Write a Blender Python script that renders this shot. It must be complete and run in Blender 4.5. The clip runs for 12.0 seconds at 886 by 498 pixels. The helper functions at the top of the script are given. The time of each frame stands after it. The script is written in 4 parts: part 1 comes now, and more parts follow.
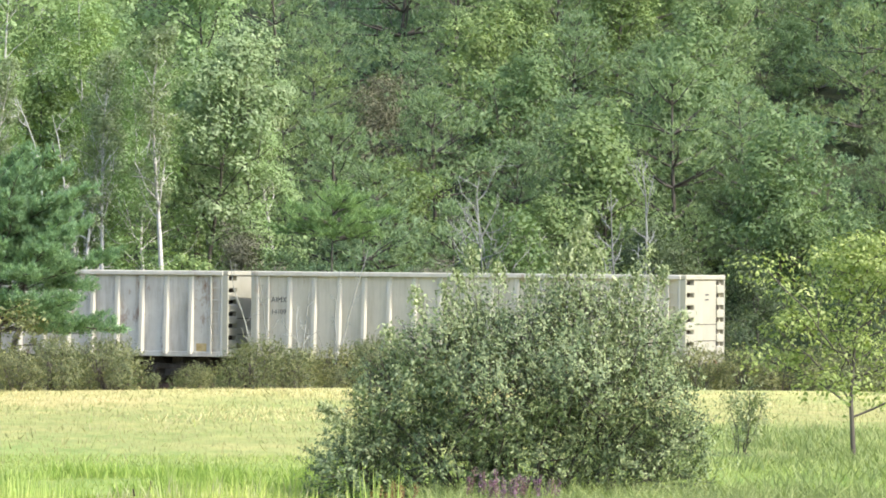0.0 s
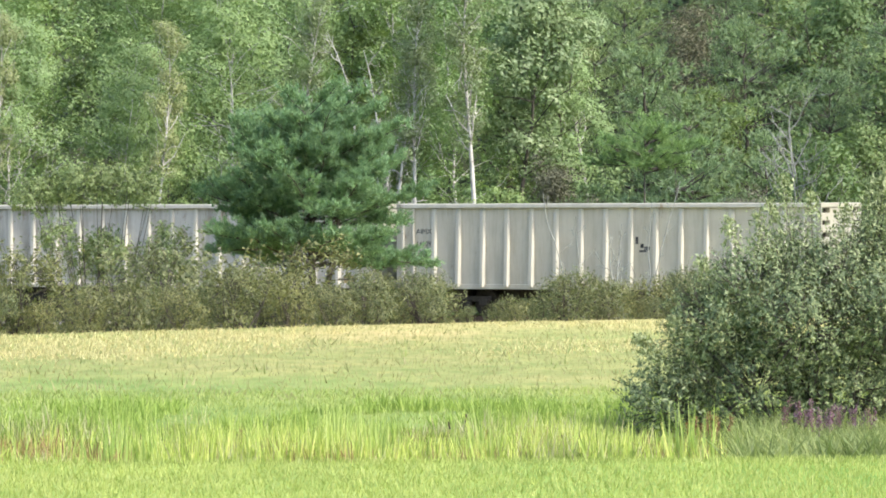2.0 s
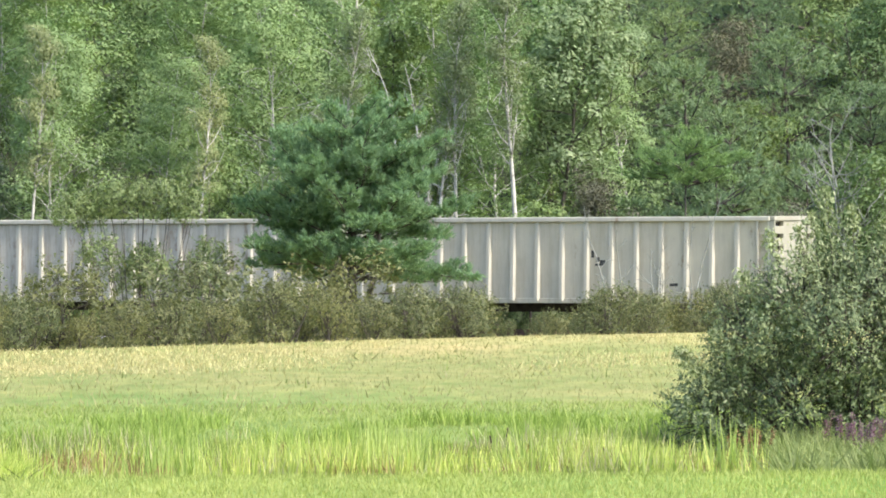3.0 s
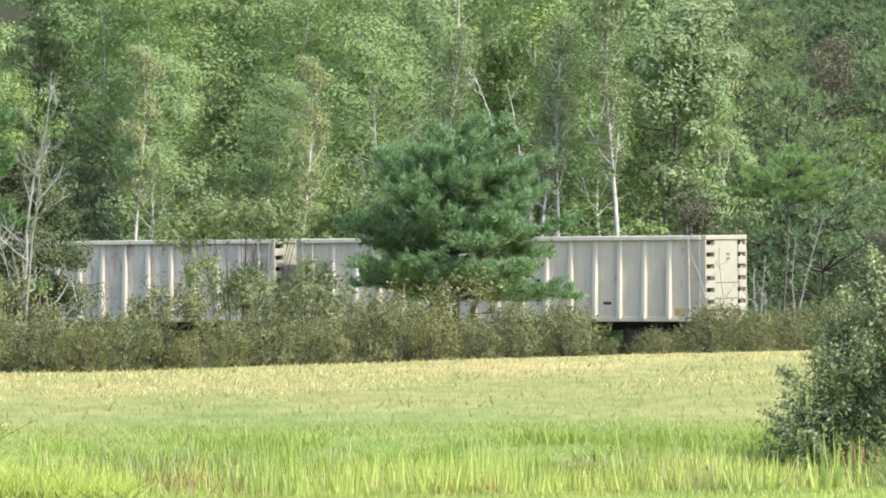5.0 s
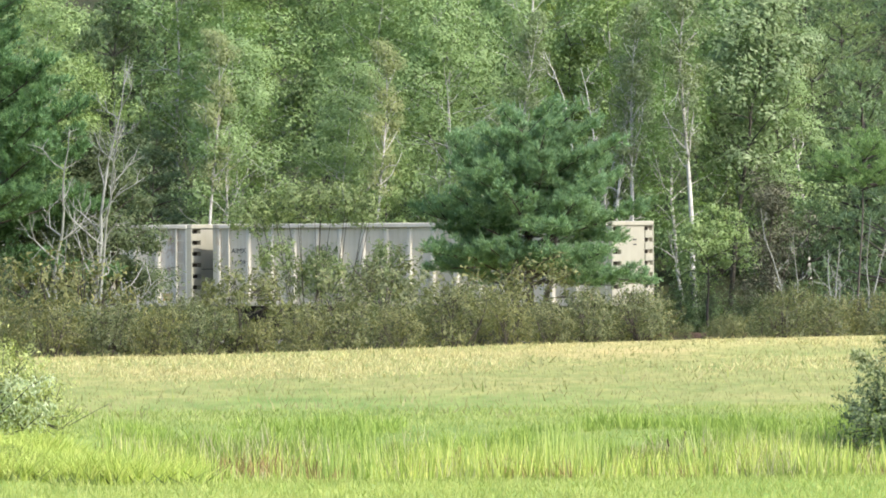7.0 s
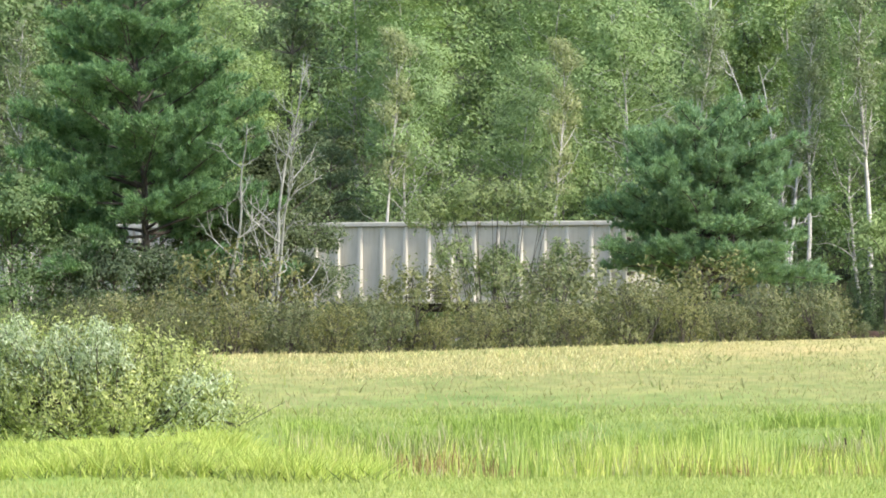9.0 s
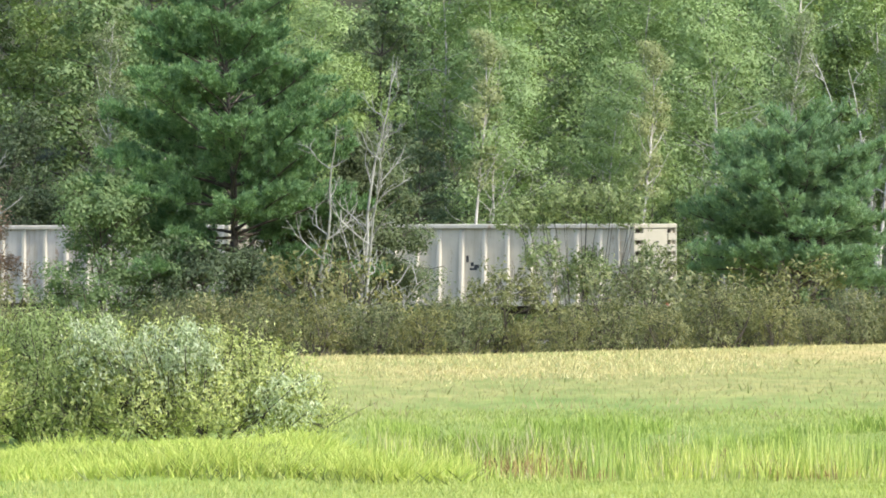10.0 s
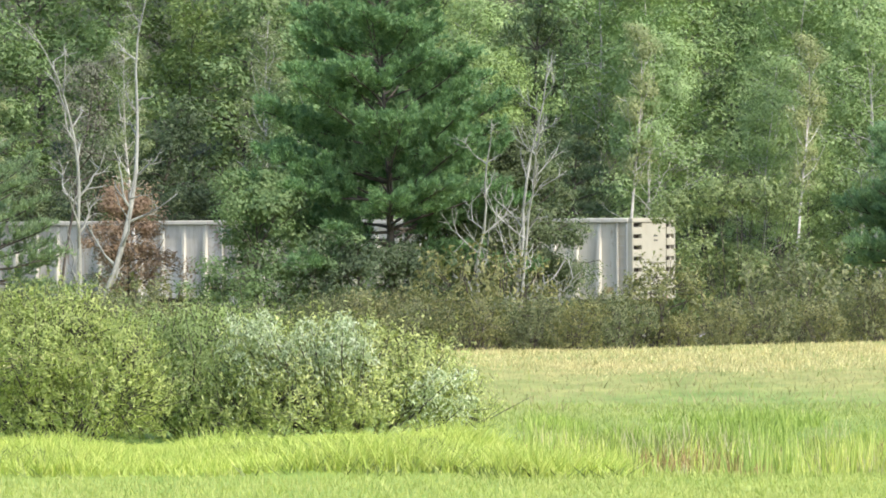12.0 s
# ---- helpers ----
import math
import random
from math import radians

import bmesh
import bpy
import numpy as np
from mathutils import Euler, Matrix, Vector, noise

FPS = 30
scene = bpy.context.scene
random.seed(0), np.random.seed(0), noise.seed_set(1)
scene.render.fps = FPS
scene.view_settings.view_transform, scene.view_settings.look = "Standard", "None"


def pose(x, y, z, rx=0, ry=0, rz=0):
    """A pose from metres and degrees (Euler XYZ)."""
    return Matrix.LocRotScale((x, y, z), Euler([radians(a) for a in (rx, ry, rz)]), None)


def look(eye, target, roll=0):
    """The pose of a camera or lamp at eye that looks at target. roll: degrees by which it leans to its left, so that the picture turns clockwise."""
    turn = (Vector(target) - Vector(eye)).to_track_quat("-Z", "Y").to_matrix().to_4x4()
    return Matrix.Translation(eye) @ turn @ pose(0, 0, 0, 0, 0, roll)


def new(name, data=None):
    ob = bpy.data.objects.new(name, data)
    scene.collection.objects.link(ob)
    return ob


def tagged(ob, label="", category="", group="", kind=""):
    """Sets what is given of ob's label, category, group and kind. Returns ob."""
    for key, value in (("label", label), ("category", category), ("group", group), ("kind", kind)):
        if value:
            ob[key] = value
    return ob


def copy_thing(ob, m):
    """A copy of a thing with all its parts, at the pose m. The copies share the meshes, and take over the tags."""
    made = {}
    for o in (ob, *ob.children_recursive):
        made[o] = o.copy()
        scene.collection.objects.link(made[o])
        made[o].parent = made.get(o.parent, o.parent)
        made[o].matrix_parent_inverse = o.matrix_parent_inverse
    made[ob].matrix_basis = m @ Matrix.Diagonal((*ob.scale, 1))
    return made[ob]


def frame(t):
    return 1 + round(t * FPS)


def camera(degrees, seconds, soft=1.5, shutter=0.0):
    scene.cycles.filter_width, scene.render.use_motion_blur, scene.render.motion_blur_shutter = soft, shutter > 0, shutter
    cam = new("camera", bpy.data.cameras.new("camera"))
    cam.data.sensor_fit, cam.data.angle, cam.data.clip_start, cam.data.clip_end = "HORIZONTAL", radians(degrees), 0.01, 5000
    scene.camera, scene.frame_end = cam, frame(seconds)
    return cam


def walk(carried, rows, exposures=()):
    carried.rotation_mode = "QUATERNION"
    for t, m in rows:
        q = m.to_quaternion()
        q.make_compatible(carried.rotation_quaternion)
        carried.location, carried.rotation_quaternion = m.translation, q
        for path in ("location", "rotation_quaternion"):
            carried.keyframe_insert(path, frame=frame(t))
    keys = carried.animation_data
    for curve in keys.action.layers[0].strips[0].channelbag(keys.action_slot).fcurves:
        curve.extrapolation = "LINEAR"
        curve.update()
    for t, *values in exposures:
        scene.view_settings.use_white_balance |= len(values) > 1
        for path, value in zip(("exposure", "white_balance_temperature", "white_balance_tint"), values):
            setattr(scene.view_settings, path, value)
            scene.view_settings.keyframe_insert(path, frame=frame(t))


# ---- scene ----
# The camera stands on a road bank, 3.5 m above the hay field, and pans left after a slow freight train.
EYE_Z = 3.5
cam = camera(9.397, 12.0, soft=1.8)
# seconds, turn to the left, tilt up, lean (degrees)
PATH = [(0, -5.313, 0.224, 0.499), (0.5, -4.179, 0.245, 0.426), (1, -3.756, 0.058, 0.325),
        (1.5, -2.528, -0.377, -0.035), (2, -1.991, -0.510, -0.171), (2.5, -1.676, -0.467, -0.280),
        (2.7, -1.610, -0.421, -0.290), (4.3, -1.322, -0.132, -0.370),
        (4.5, -1.174, -0.096, -0.375), (5, -0.467, -0.149, -0.541), (5.5, -0.000, -0.195, -0.440),
        (6, 0.189, -0.234, -0.350), (6.5, 0.249, -0.280, -0.402), (6.7, 0.249, -0.308, -0.445),
        (8.3, 1.378, -0.305, -0.461), (8.5, 1.624, -0.317, -0.458), (9, 2.205, -0.317, -0.410),
        (9.5, 2.756, -0.309, -0.235), (10, 3.148, -0.290, -0.166), (10.5, 3.637, -0.256, -0.369),
        (11, 4.084, -0.273, -0.495), (11.5, 4.502, -0.311, -0.438), (12, 4.804, -0.344, -0.354)]


def eye_pose(yaw, tilt, lean):
    return pose(0, 0, EYE_Z, 0, 0, yaw) @ pose(0, 0, 0, 90 + tilt, 0, 0) @ pose(0, 0, 0, 0, 0, lean)


walk(cam, [(t, eye_pose(y, p, r)) for t, y, p, r in PATH], exposures=[(0.0, 1.6), (1.5, 1.56), (2.5, 1.38), (5.0, 1.41), (6.5, 1.38), (8.5, 1.36), (12.0, 1.36)])

# ---- daylight: afternoon sun from the right, a little behind the camera ----
SUN_TO = Vector((0.80, -0.60, 0.92)).normalized()
world = bpy.data.worlds.new("world")
scene.world = world
world.use_nodes = True
sky = world.node_tree.nodes.new("ShaderNodeTexSky")
sky.sky_type, sky.sun_disc = "NISHITA", False
sky.sun_elevation, sky.sun_rotation = math.asin(SUN_TO.z), math.atan2(SUN_TO.x, SUN_TO.y)
sky.dust_density = 2.0
world.node_tree.links.new(sky.outputs[0], world.node_tree.nodes["Background"].inputs[0])
world.node_tree.nodes["Background"].inputs[1].default_value = 0.15
sun = new("sun", bpy.data.lights.new("sun", "SUN"))
sun.data.energy, sun.data.angle, sun.data.color = 2.0, radians(1.2), (1.0, 0.94, 0.83)
sun.matrix_world = look((60, -40, 90), Vector((60, -40, 90)) - SUN_TO)


# ---- materials ----
def node_mat(name):
    m = bpy.data.materials.new(name)
    m.use_nodes = True
    m.node_tree.nodes.clear()
    nt = m.node_tree
    return m, nt, nt.nodes.new, nt.links.new


def ramp(nt, src, stops):
    r = nt.nodes.new("ShaderNodeValToRGB")
    e = r.color_ramp.elements
    while len(e) < len(stops):
        e.new(0.5)
    for k, (at, c) in zip(e, stops):
        k.position, k.color = at, (*c, 1)
    nt.links.new(src, r.inputs[0])
    return r.outputs[0]


def noise_tex(nt, scale, detail=4.0, rough=0.6, coords="Object", stretch=None):
    tc = nt.nodes.new("ShaderNodeTexCoord")
    n = nt.nodes.new("ShaderNodeTexNoise")
    n.inputs["Scale"].default_value, n.inputs["Detail"].default_value = scale, detail
    n.inputs["Roughness"].default_value = rough
    src = tc.outputs[coords]
    if stretch:
        mp = nt.nodes.new("ShaderNodeMapping")
        mp.inputs["Scale"].default_value = stretch
        nt.links.new(src, mp.inputs[0])
        src = mp.outputs[0]
    nt.links.new(src, n.inputs["Vector"])
    return n.outputs["Fac"]


def mix_col(nt, a, b, fac, mode="MIX"):
    m = nt.nodes.new("ShaderNodeMix")
    m.data_type, m.blend_type = "RGBA", mode
    for sock, v in ((m.inputs[6], a), (m.inputs[7], b), (m.inputs[0], fac)):
        if isinstance(v, (tuple, float, int)):
            sock.default_value = (*v, 1) if isinstance(v, tuple) else v
        else:
            nt.links.new(v, sock)
    return m.outputs[2]


def leaf_mat(name, dark, mid, light, trans=0.35, gloss=0.06, patch=0.5):
    """Foliage: each leaf its own tone, with broad patches over the crown and a shift from plant to plant."""
    m, nt, N, L = node_mat(name)
    geo, info = N("ShaderNodeNewGeometry"), N("ShaderNodeObjectInfo")
    tone = ramp(nt, geo.outputs["Random Per Island"], [(0.0, dark), (0.55, mid), (0.95, light)])
    big = ramp(nt, noise_tex(nt, 0.45, 2.0), [(0.3, (0.62, 0.66, 0.62)), (0.7, (1.25, 1.2, 1.1))])
    col = mix_col(nt, tone, big, patch, "MULTIPLY")
    plant = ramp(nt, info.outputs["Random"], [(0.0, (0.78, 0.86, 0.86)), (0.5, (1, 1, 1)), (1.0, (1.22, 1.12, 0.9))])
    col = mix_col(nt, col, plant, 0.8, "MULTIPLY")
    d, tr, g = N("ShaderNodeBsdfDiffuse"), N("ShaderNodeBsdfTranslucent"), N("ShaderNodeBsdfGlossy")
    g.inputs["Roughness"].default_value = 0.6
    a, b = N("ShaderNodeMixShader"), N("ShaderNodeMixShader")
    a.inputs[0].default_value, b.inputs[0].default_value = trans, gloss
    L(col, d.inputs[0]), L(mix_col(nt, col, (1.08, 1.12, 0.62), 1.0, "MULTIPLY"), tr.inputs[0])
    L(d.outputs[0], a.inputs[1]), L(tr.outputs[0], a.inputs[2])
    L(a.outputs[0], b.inputs[1]), L(g.outputs[0], b.inputs[2])
    out = N("ShaderNodeOutputMaterial")
    L(b.outputs[0], out.inputs[0])
    return m


def plain_mat(name, stops, scale, rough=0.8, metal=0.0, bump=0.3, fine=8.0, stretch=None, spec=0.4):
    """A surface with broad stains and fine grain."""
    m, nt, N, L = node_mat(name)
    p, out = N("ShaderNodeBsdfPrincipled"), N("ShaderNodeOutputMaterial")
    base = ramp(nt, noise_tex(nt, scale, 6.0, 0.65, stretch=stretch), stops)
    grain = noise_tex(nt, scale * fine, 3.0, 0.7, stretch=stretch)
    col = mix_col(nt, base, ramp(nt, grain, [(0.25, (0.72, 0.72, 0.72)), (0.75, (1.2, 1.2, 1.2))]), 0.6, "MULTIPLY")
    L(col, p.inputs["Base Color"])
    p.inputs["Roughness"].default_value, p.inputs["Metallic"].default_value = rough, metal
    p.inputs["Specular IOR Level"].default_value = spec
    b = N("ShaderNodeBump")
    b.inputs["Strength"].default_value, b.inputs["Distance"].default_value = bump, 0.02
    L(grain, b.inputs["Height"]), L(b.outputs[0], p.inputs["Normal"]), L(p.outputs[0], out.inputs[0])
    return m


M_ASPEN = leaf_mat("aspen_leaves", (0.193, 0.286, 0.118), (0.255, 0.357, 0.152), (0.332, 0.435, 0.205), 0.38, 0.03)
M_BIRCH = leaf_mat("birch_leaves", (0.172, 0.222, 0.114), (0.241, 0.290, 0.151), (0.333, 0.376, 0.227), 0.4, 0.03)
M_BROAD = leaf_mat("broad_leaves", (0.130, 0.202, 0.085), (0.168, 0.248, 0.103), (0.225, 0.306, 0.132), 0.4, 0.03)
# alder green, darkened further so it also stands in for shade within the wood
M_ALDER_SHADE = leaf_mat("alder_and_shade_leaves", (0.057, 0.089, 0.047), (0.089, 0.127, 0.062), (0.135, 0.176, 0.091), 0.38, 0.03)
M_DULL = leaf_mat("scrub_leaves", (0.110, 0.130, 0.065), (0.168, 0.190, 0.091), (0.282, 0.288, 0.146), 0.38, 0.03)
M_PINE = leaf_mat("pine_needles", (0.132, 0.235, 0.146), (0.197, 0.327, 0.189), (0.293, 0.439, 0.244), 0.38, 0.03)
M_TALLPINE = leaf_mat("fresh_pine_needles", (0.116, 0.207, 0.100), (0.179, 0.307, 0.138), (0.270, 0.418, 0.189), 0.3, 0.03)
M_FIR = leaf_mat("dark_needles", (0.109, 0.164, 0.101), (0.153, 0.214, 0.128), (0.212, 0.271, 0.162), 0.38, 0.02)
M_BROWN = leaf_mat("brown_twigs", (0.115, 0.123, 0.094), (0.150, 0.155, 0.120), (0.193, 0.199, 0.152), 0.2, 0.02)
M_RUST = leaf_mat("rust_needles", (0.192, 0.138, 0.112), (0.243, 0.178, 0.144), (0.299, 0.223, 0.180), 0.25, 0.02)
M_BUSH = leaf_mat("bush_leaves", (0.088, 0.130, 0.057), (0.171, 0.220, 0.094), (0.374, 0.413, 0.204), 0.16, 0.05)
M_SHOOT = leaf_mat("pale_shoots", (0.190, 0.230, 0.105), (0.300, 0.340, 0.165), (0.500, 0.525, 0.310), 0.25, 0.05)
M_SCRUBPINE = leaf_mat("scrub_pine_needles", (0.149, 0.219, 0.136), (0.214, 0.306, 0.178), (0.298, 0.402, 0.235), 0.42, 0.02)
M_WILLOW = leaf_mat("willow_leaves", (0.184, 0.254, 0.078), (0.276, 0.355, 0.114), (0.419, 0.490, 0.209), 0.42, 0.04)
M_SILVER = leaf_mat("silver_leaves", (0.280, 0.340, 0.180), (0.430, 0.490, 0.290), (0.640, 0.670, 0.500), 0.32, 0.05)
M_POPLAR = leaf_mat("poplar_leaves", (0.150, 0.225, 0.120), (0.215, 0.300, 0.165), (0.330, 0.415, 0.260), 0.4, 0.03)
M_OLIVE = leaf_mat("olive_leaves", (0.134, 0.183, 0.080), (0.201, 0.263, 0.113), (0.324, 0.385, 0.188), 0.38, 0.03)
M_SAGE = leaf_mat("sage_willow_leaves", (0.192, 0.243, 0.076), (0.320, 0.383, 0.128), (0.538, 0.587, 0.245), 0.42, 0.05)
M_DEEP = leaf_mat("deep_sedge_blades", (0.185, 0.280, 0.075), (0.265, 0.375, 0.105), (0.370, 0.470, 0.155), 0.4, 0.02, 0.5)
M_RUSSET = leaf_mat("russet_weeds", (0.200, 0.130, 0.070), (0.300, 0.215, 0.115), (0.400, 0.330, 0.170), 0.3, 0.02, 0.5)
M_YOUNG = leaf_mat("young_leaves", (0.175, 0.245, 0.086), (0.250, 0.330, 0.125), (0.360, 0.430, 0.205), 0.45, 0.03)
M_SEDGE = leaf_mat("sedge_blades", (0.130, 0.155, 0.058), (0.215, 0.280, 0.090), (0.340, 0.400, 0.140), 0.3, 0.02, 0.9)
M_REED = leaf_mat("reed_blades", (0.235, 0.330, 0.082), (0.375, 0.470, 0.128), (0.610, 0.650, 0.262), 0.42, 0.03, 0.35)
M_LAWN = leaf_mat("grass_blades", (0.244, 0.316, 0.086), (0.325, 0.389, 0.119), (0.430, 0.462, 0.183), 0.4, 0.03, 0.3)
M_LIME = leaf_mat("lime_grass_blades", (0.314, 0.414, 0.097), (0.418, 0.506, 0.134), (0.556, 0.599, 0.204), 0.4, 0.03, 0.3)
M_HAY = leaf_mat("hay_blades", (0.300, 0.295, 0.140), (0.345, 0.330, 0.166), (0.400, 0.370, 0.207), 0.38, 0.02, 0.3)
M_STRAW = leaf_mat("straw_blades", (0.407, 0.355, 0.195), (0.526, 0.474, 0.271), (0.670, 0.618, 0.374), 0.35, 0.03, 0.3)
M_WEED = leaf_mat("weed_leaves", (0.161, 0.212, 0.086), (0.242, 0.301, 0.120), (0.354, 0.396, 0.187), 0.4, 0.02, 0.7)
M_DOCK = leaf_mat("dock_seeds", (0.160, 0.085, 0.045), (0.260, 0.150, 0.080), (0.380, 0.250, 0.140), 0.2, 0.02)
M_PURPLE = leaf_mat("purple_flowers", (0.160, 0.090, 0.140), (0.230, 0.130, 0.195), (0.300, 0.190, 0.260), 0.3, 0.02)
M_BARK = plain_mat("grey_bark", [(0.3, (0.045, 0.038, 0.030)), (0.7, (0.13, 0.115, 0.095))], 3.0, 0.95, stretch=(1, 1, 0.25))
M_WHITE = plain_mat("white_bark", [(0.34, (0.14, 0.125, 0.105)), (0.47, (0.44, 0.42, 0.38)), (0.8, (0.62, 0.60, 0.55))], 2.2, 0.8, stretch=(1, 1, 1.6))
M_PALE = plain_mat("dead_wood", [(0.3, (0.165, 0.168, 0.15)), (0.7, (0.345, 0.352, 0.322))], 3.0, 0.9, stretch=(1, 1, 0.3))
M_HEAD = plain_mat("cattail_head", [(0.3, (0.035, 0.022, 0.014)), (0.7, (0.075, 0.048, 0.030))], 30.0, 0.95)
M_TWIG = plain_mat("dark_twig", [(0.3, (0.05, 0.042, 0.035)), (0.7, (0.11, 0.095, 0.08))], 4.0, 0.95)


def ground_mat():
    """Hay field: green in front, going to straw at its far edge, with mown streaks."""
    m, nt, N, L = node_mat("field_ground")
    p, out = N("ShaderNodeBsdfPrincipled"), N("ShaderNodeOutputMaterial")
    tc, sep = N("ShaderNodeTexCoord"), N("ShaderNodeSeparateXYZ")
    L(tc.outputs["Object"], sep.inputs[0])
    wob = noise_tex(nt, 0.05, 4.0, 0.6, stretch=(1, 0.4, 1))
    far = N("ShaderNodeMath")
    far.operation = "MULTIPLY_ADD"
    L(wob, far.inputs[0])
    far.inputs[1].default_value = 24.0
    L(sep.outputs["Y"], far.inputs[2])
    rough = N("ShaderNodeMath")
    rough.operation = "MULTIPLY_ADD"
    L(noise_tex(nt, 0.6, 4.0, 0.65, stretch=(1, 0.35, 1)), rough.inputs[0])
    rough.inputs[1].default_value = 26.0
    L(far.outputs[0], rough.inputs[2])
    scl = N("ShaderNodeMath")
    scl.operation = "MULTIPLY"
    L(rough.outputs[0], scl.inputs[0])
    scl.inputs[1].default_value = 1 / 240
    band = ramp(nt, scl.outputs[0], [(0.40, (0.28, 0.35, 0.10)), (0.475, (0.235, 0.295, 0.092)), (0.515, (0.275, 0.31, 0.115)), (0.56, (0.300, 0.305, 0.125)),
                                     (0.65, (0.325, 0.318, 0.135)), (0.72, (0.41, 0.37, 0.17)), (0.80, (0.50, 0.445, 0.215)), (0.835, (0.045, 0.05, 0.027))])
    patch = ramp(nt, noise_tex(nt, 0.11, 3.0, 0.55, stretch=(1, 0.5, 1)), [(0.35, (0.80, 0.95, 0.78)), (0.65, (1.14, 1.05, 1.08))])
    band = mix_col(nt, band, patch, 0.9, "MULTIPLY")
    streak = ramp(nt, noise_tex(nt, 0.35, 5.0, 0.7, stretch=(0.5, 0.28, 1)), [(0.32, (0.74, 0.86, 0.72)), (0.68, (1.18, 1.1, 1.1))])
    col = mix_col(nt, band, streak, 0.9, "MULTIPLY")
    mottle = ramp(nt, noise_tex(nt, 1.3, 4.0, 0.65, stretch=(1.3, 0.3, 1)), [(0.34, (0.70, 0.80, 0.66)), (0.52, (1, 1, 1)), (0.70, (1.24, 1.15, 1.14))])
    col = mix_col(nt, col, mottle, 0.85, "MULTIPLY")
    fine = noise_tex(nt, 9.0, 3.0, 0.7)
    col = mix_col(nt, col, ramp(nt, fine, [(0.3, (0.78, 0.82, 0.76)), (0.7, (1.12, 1.1, 1.1))]), 0.7, "MULTIPLY")
    L(col, p.inputs["Base Color"])
    p.inputs["Roughness"].default_value = 0.95
    p.inputs["Specular IOR Level"].default_value = 0.1
    b = N("ShaderNodeBump")
    b.inputs["Strength"].default_value, b.inputs["Distance"].default_value = 0.6, 0.1
    L(fine, b.inputs["Height"]), L(b.outputs[0], p.inputs["Normal"]), L(p.outputs[0], out.inputs[0])
    return m


M_GROUND = ground_mat()


# ---- mesh helpers ----
def mesh_of(name, verts, faces, material):
    """A mesh from vertex rows and faces of one size."""
    verts, faces = np.asarray(verts, float), np.asarray(faces, int)
    me = bpy.data.meshes.new(name)
    k = faces.shape[1]
    me.vertices.add(len(verts)), me.loops.add(faces.size), me.polygons.add(len(faces))
    me.vertices.foreach_set("co", verts.astype(np.float32).ravel())
    me.loops.foreach_set("vertex_index", faces.astype(np.int32).ravel())
    me.polygons.foreach_set("loop_start", np.arange(0, faces.size, k, dtype=np.int32))
    me.update(calc_edges=True)
    me.materials.append(material)
    return me


def part(name, data, material, parent, label=""):
    """Links a bmesh, or a ready mesh, as one mesh object under a thing or a part."""
    if isinstance(data, bmesh.types.BMesh):
        me = bpy.data.meshes.new(name)
        data.to_mesh(me), data.free()
        me.materials.append(material)
        data = me
    ob = new(name, data)
    ob.parent = parent
    return tagged(ob, label)


def unit(v):
    return v / np.maximum(np.linalg.norm(v, axis=-1, keepdims=True), 1e-9)


def leaves(name, at, size, rng, material, facing=None, spread=1.0, slim=0.5, tri=False, along=None):
    """Small pointed leaves, one diamond each, round the places given, pointing along their shoot where it is given."""
    n = len(at)
    d = unit(rng.normal(size=(n, 3)))
    if facing is not None:
        d = unit(d * spread + facing)
    side = unit(np.cross(d, unit(rng.normal(size=(n, 3))) if along is None else along + rng.normal(size=(n, 3)) * 0.35))
    up = np.cross(d, side)
    s = (size * rng.uniform(0.6, 1.3, n))[:, None]
    if tri:
        v = np.stack([at - up * s + side * s * slim, at - up * s - side * s * slim, at + up * s], 1).reshape(-1, 3)
        return mesh_of(name, v, np.arange(3 * n).reshape(n, 3), material)
    v = np.stack([at - up * s, at + side * s * slim, at + up * s, at - side * s * slim], 1).reshape(-1, 3)
    return mesh_of(name, v, np.arange(4 * n).reshape(n, 4), material)


def blades(name, root, tip, width, rng, material):
    """Grass blades or needles: one narrow triangle each, from root to tip."""
    n = len(root)
    side = unit(np.cross(tip - root, rng.normal(size=(n, 3)))) * np.reshape(width, (-1, 1)) * 0.5
    v = np.stack([root - side, root + side, tip], 1).reshape(-1, 3)
    return mesh_of(name, v, np.arange(3 * n).reshape(n, 3), material)


class Wood:
    """Tapered round limbs, gathered into one mesh."""

    def __init__(self, sides=5):
        self.v, self.f, self.sides = [], [], sides

    def limb(self, pts, r0, r1):
        pts, k = np.asarray(pts, float), self.sides
        base = sum(len(a) for a in self.v)
        ang = np.arange(k) * 2 * math.pi / k
        for i, p in enumerate(pts):
            d = unit(pts[min(i + 1, len(pts) - 1)] - pts[max(i - 1, 0)])
            a = unit(np.cross(d, (0.31, 0.95, 0.07)))
            b = np.cross(d, a)
            r = r0 + (r1 - r0) * i / (len(pts) - 1)
            self.v.append(p + r * (np.cos(ang)[:, None] * a + np.sin(ang)[:, None] * b))
        for i in range(len(pts) - 1):
            for j in range(k):
                q = base + i * k
                self.f.append((q + j, q + (j + 1) % k, q + k + (j + 1) % k, q + k + j))

    def mesh(self, name, material):
        me = mesh_of(name, np.concatenate(self.v), self.f, material)
        me.polygons.foreach_set("use_smooth", np.ones(len(me.polygons), bool))
        return me


def wander(p, d, length, n, rng, bend=0.25, lift=0.0):
    """Points of a crooked limb from p along d."""
    p, d, pts = np.array(p, float), unit(np.array(d, float)), []
    pts.append(p.copy())
    for _ in range(n):
        d = unit(d + rng.normal(size=3) * bend + np.array((0, 0, lift)))
        p = p + d * length / n
        pts.append(p.copy())
    return np.array(pts)


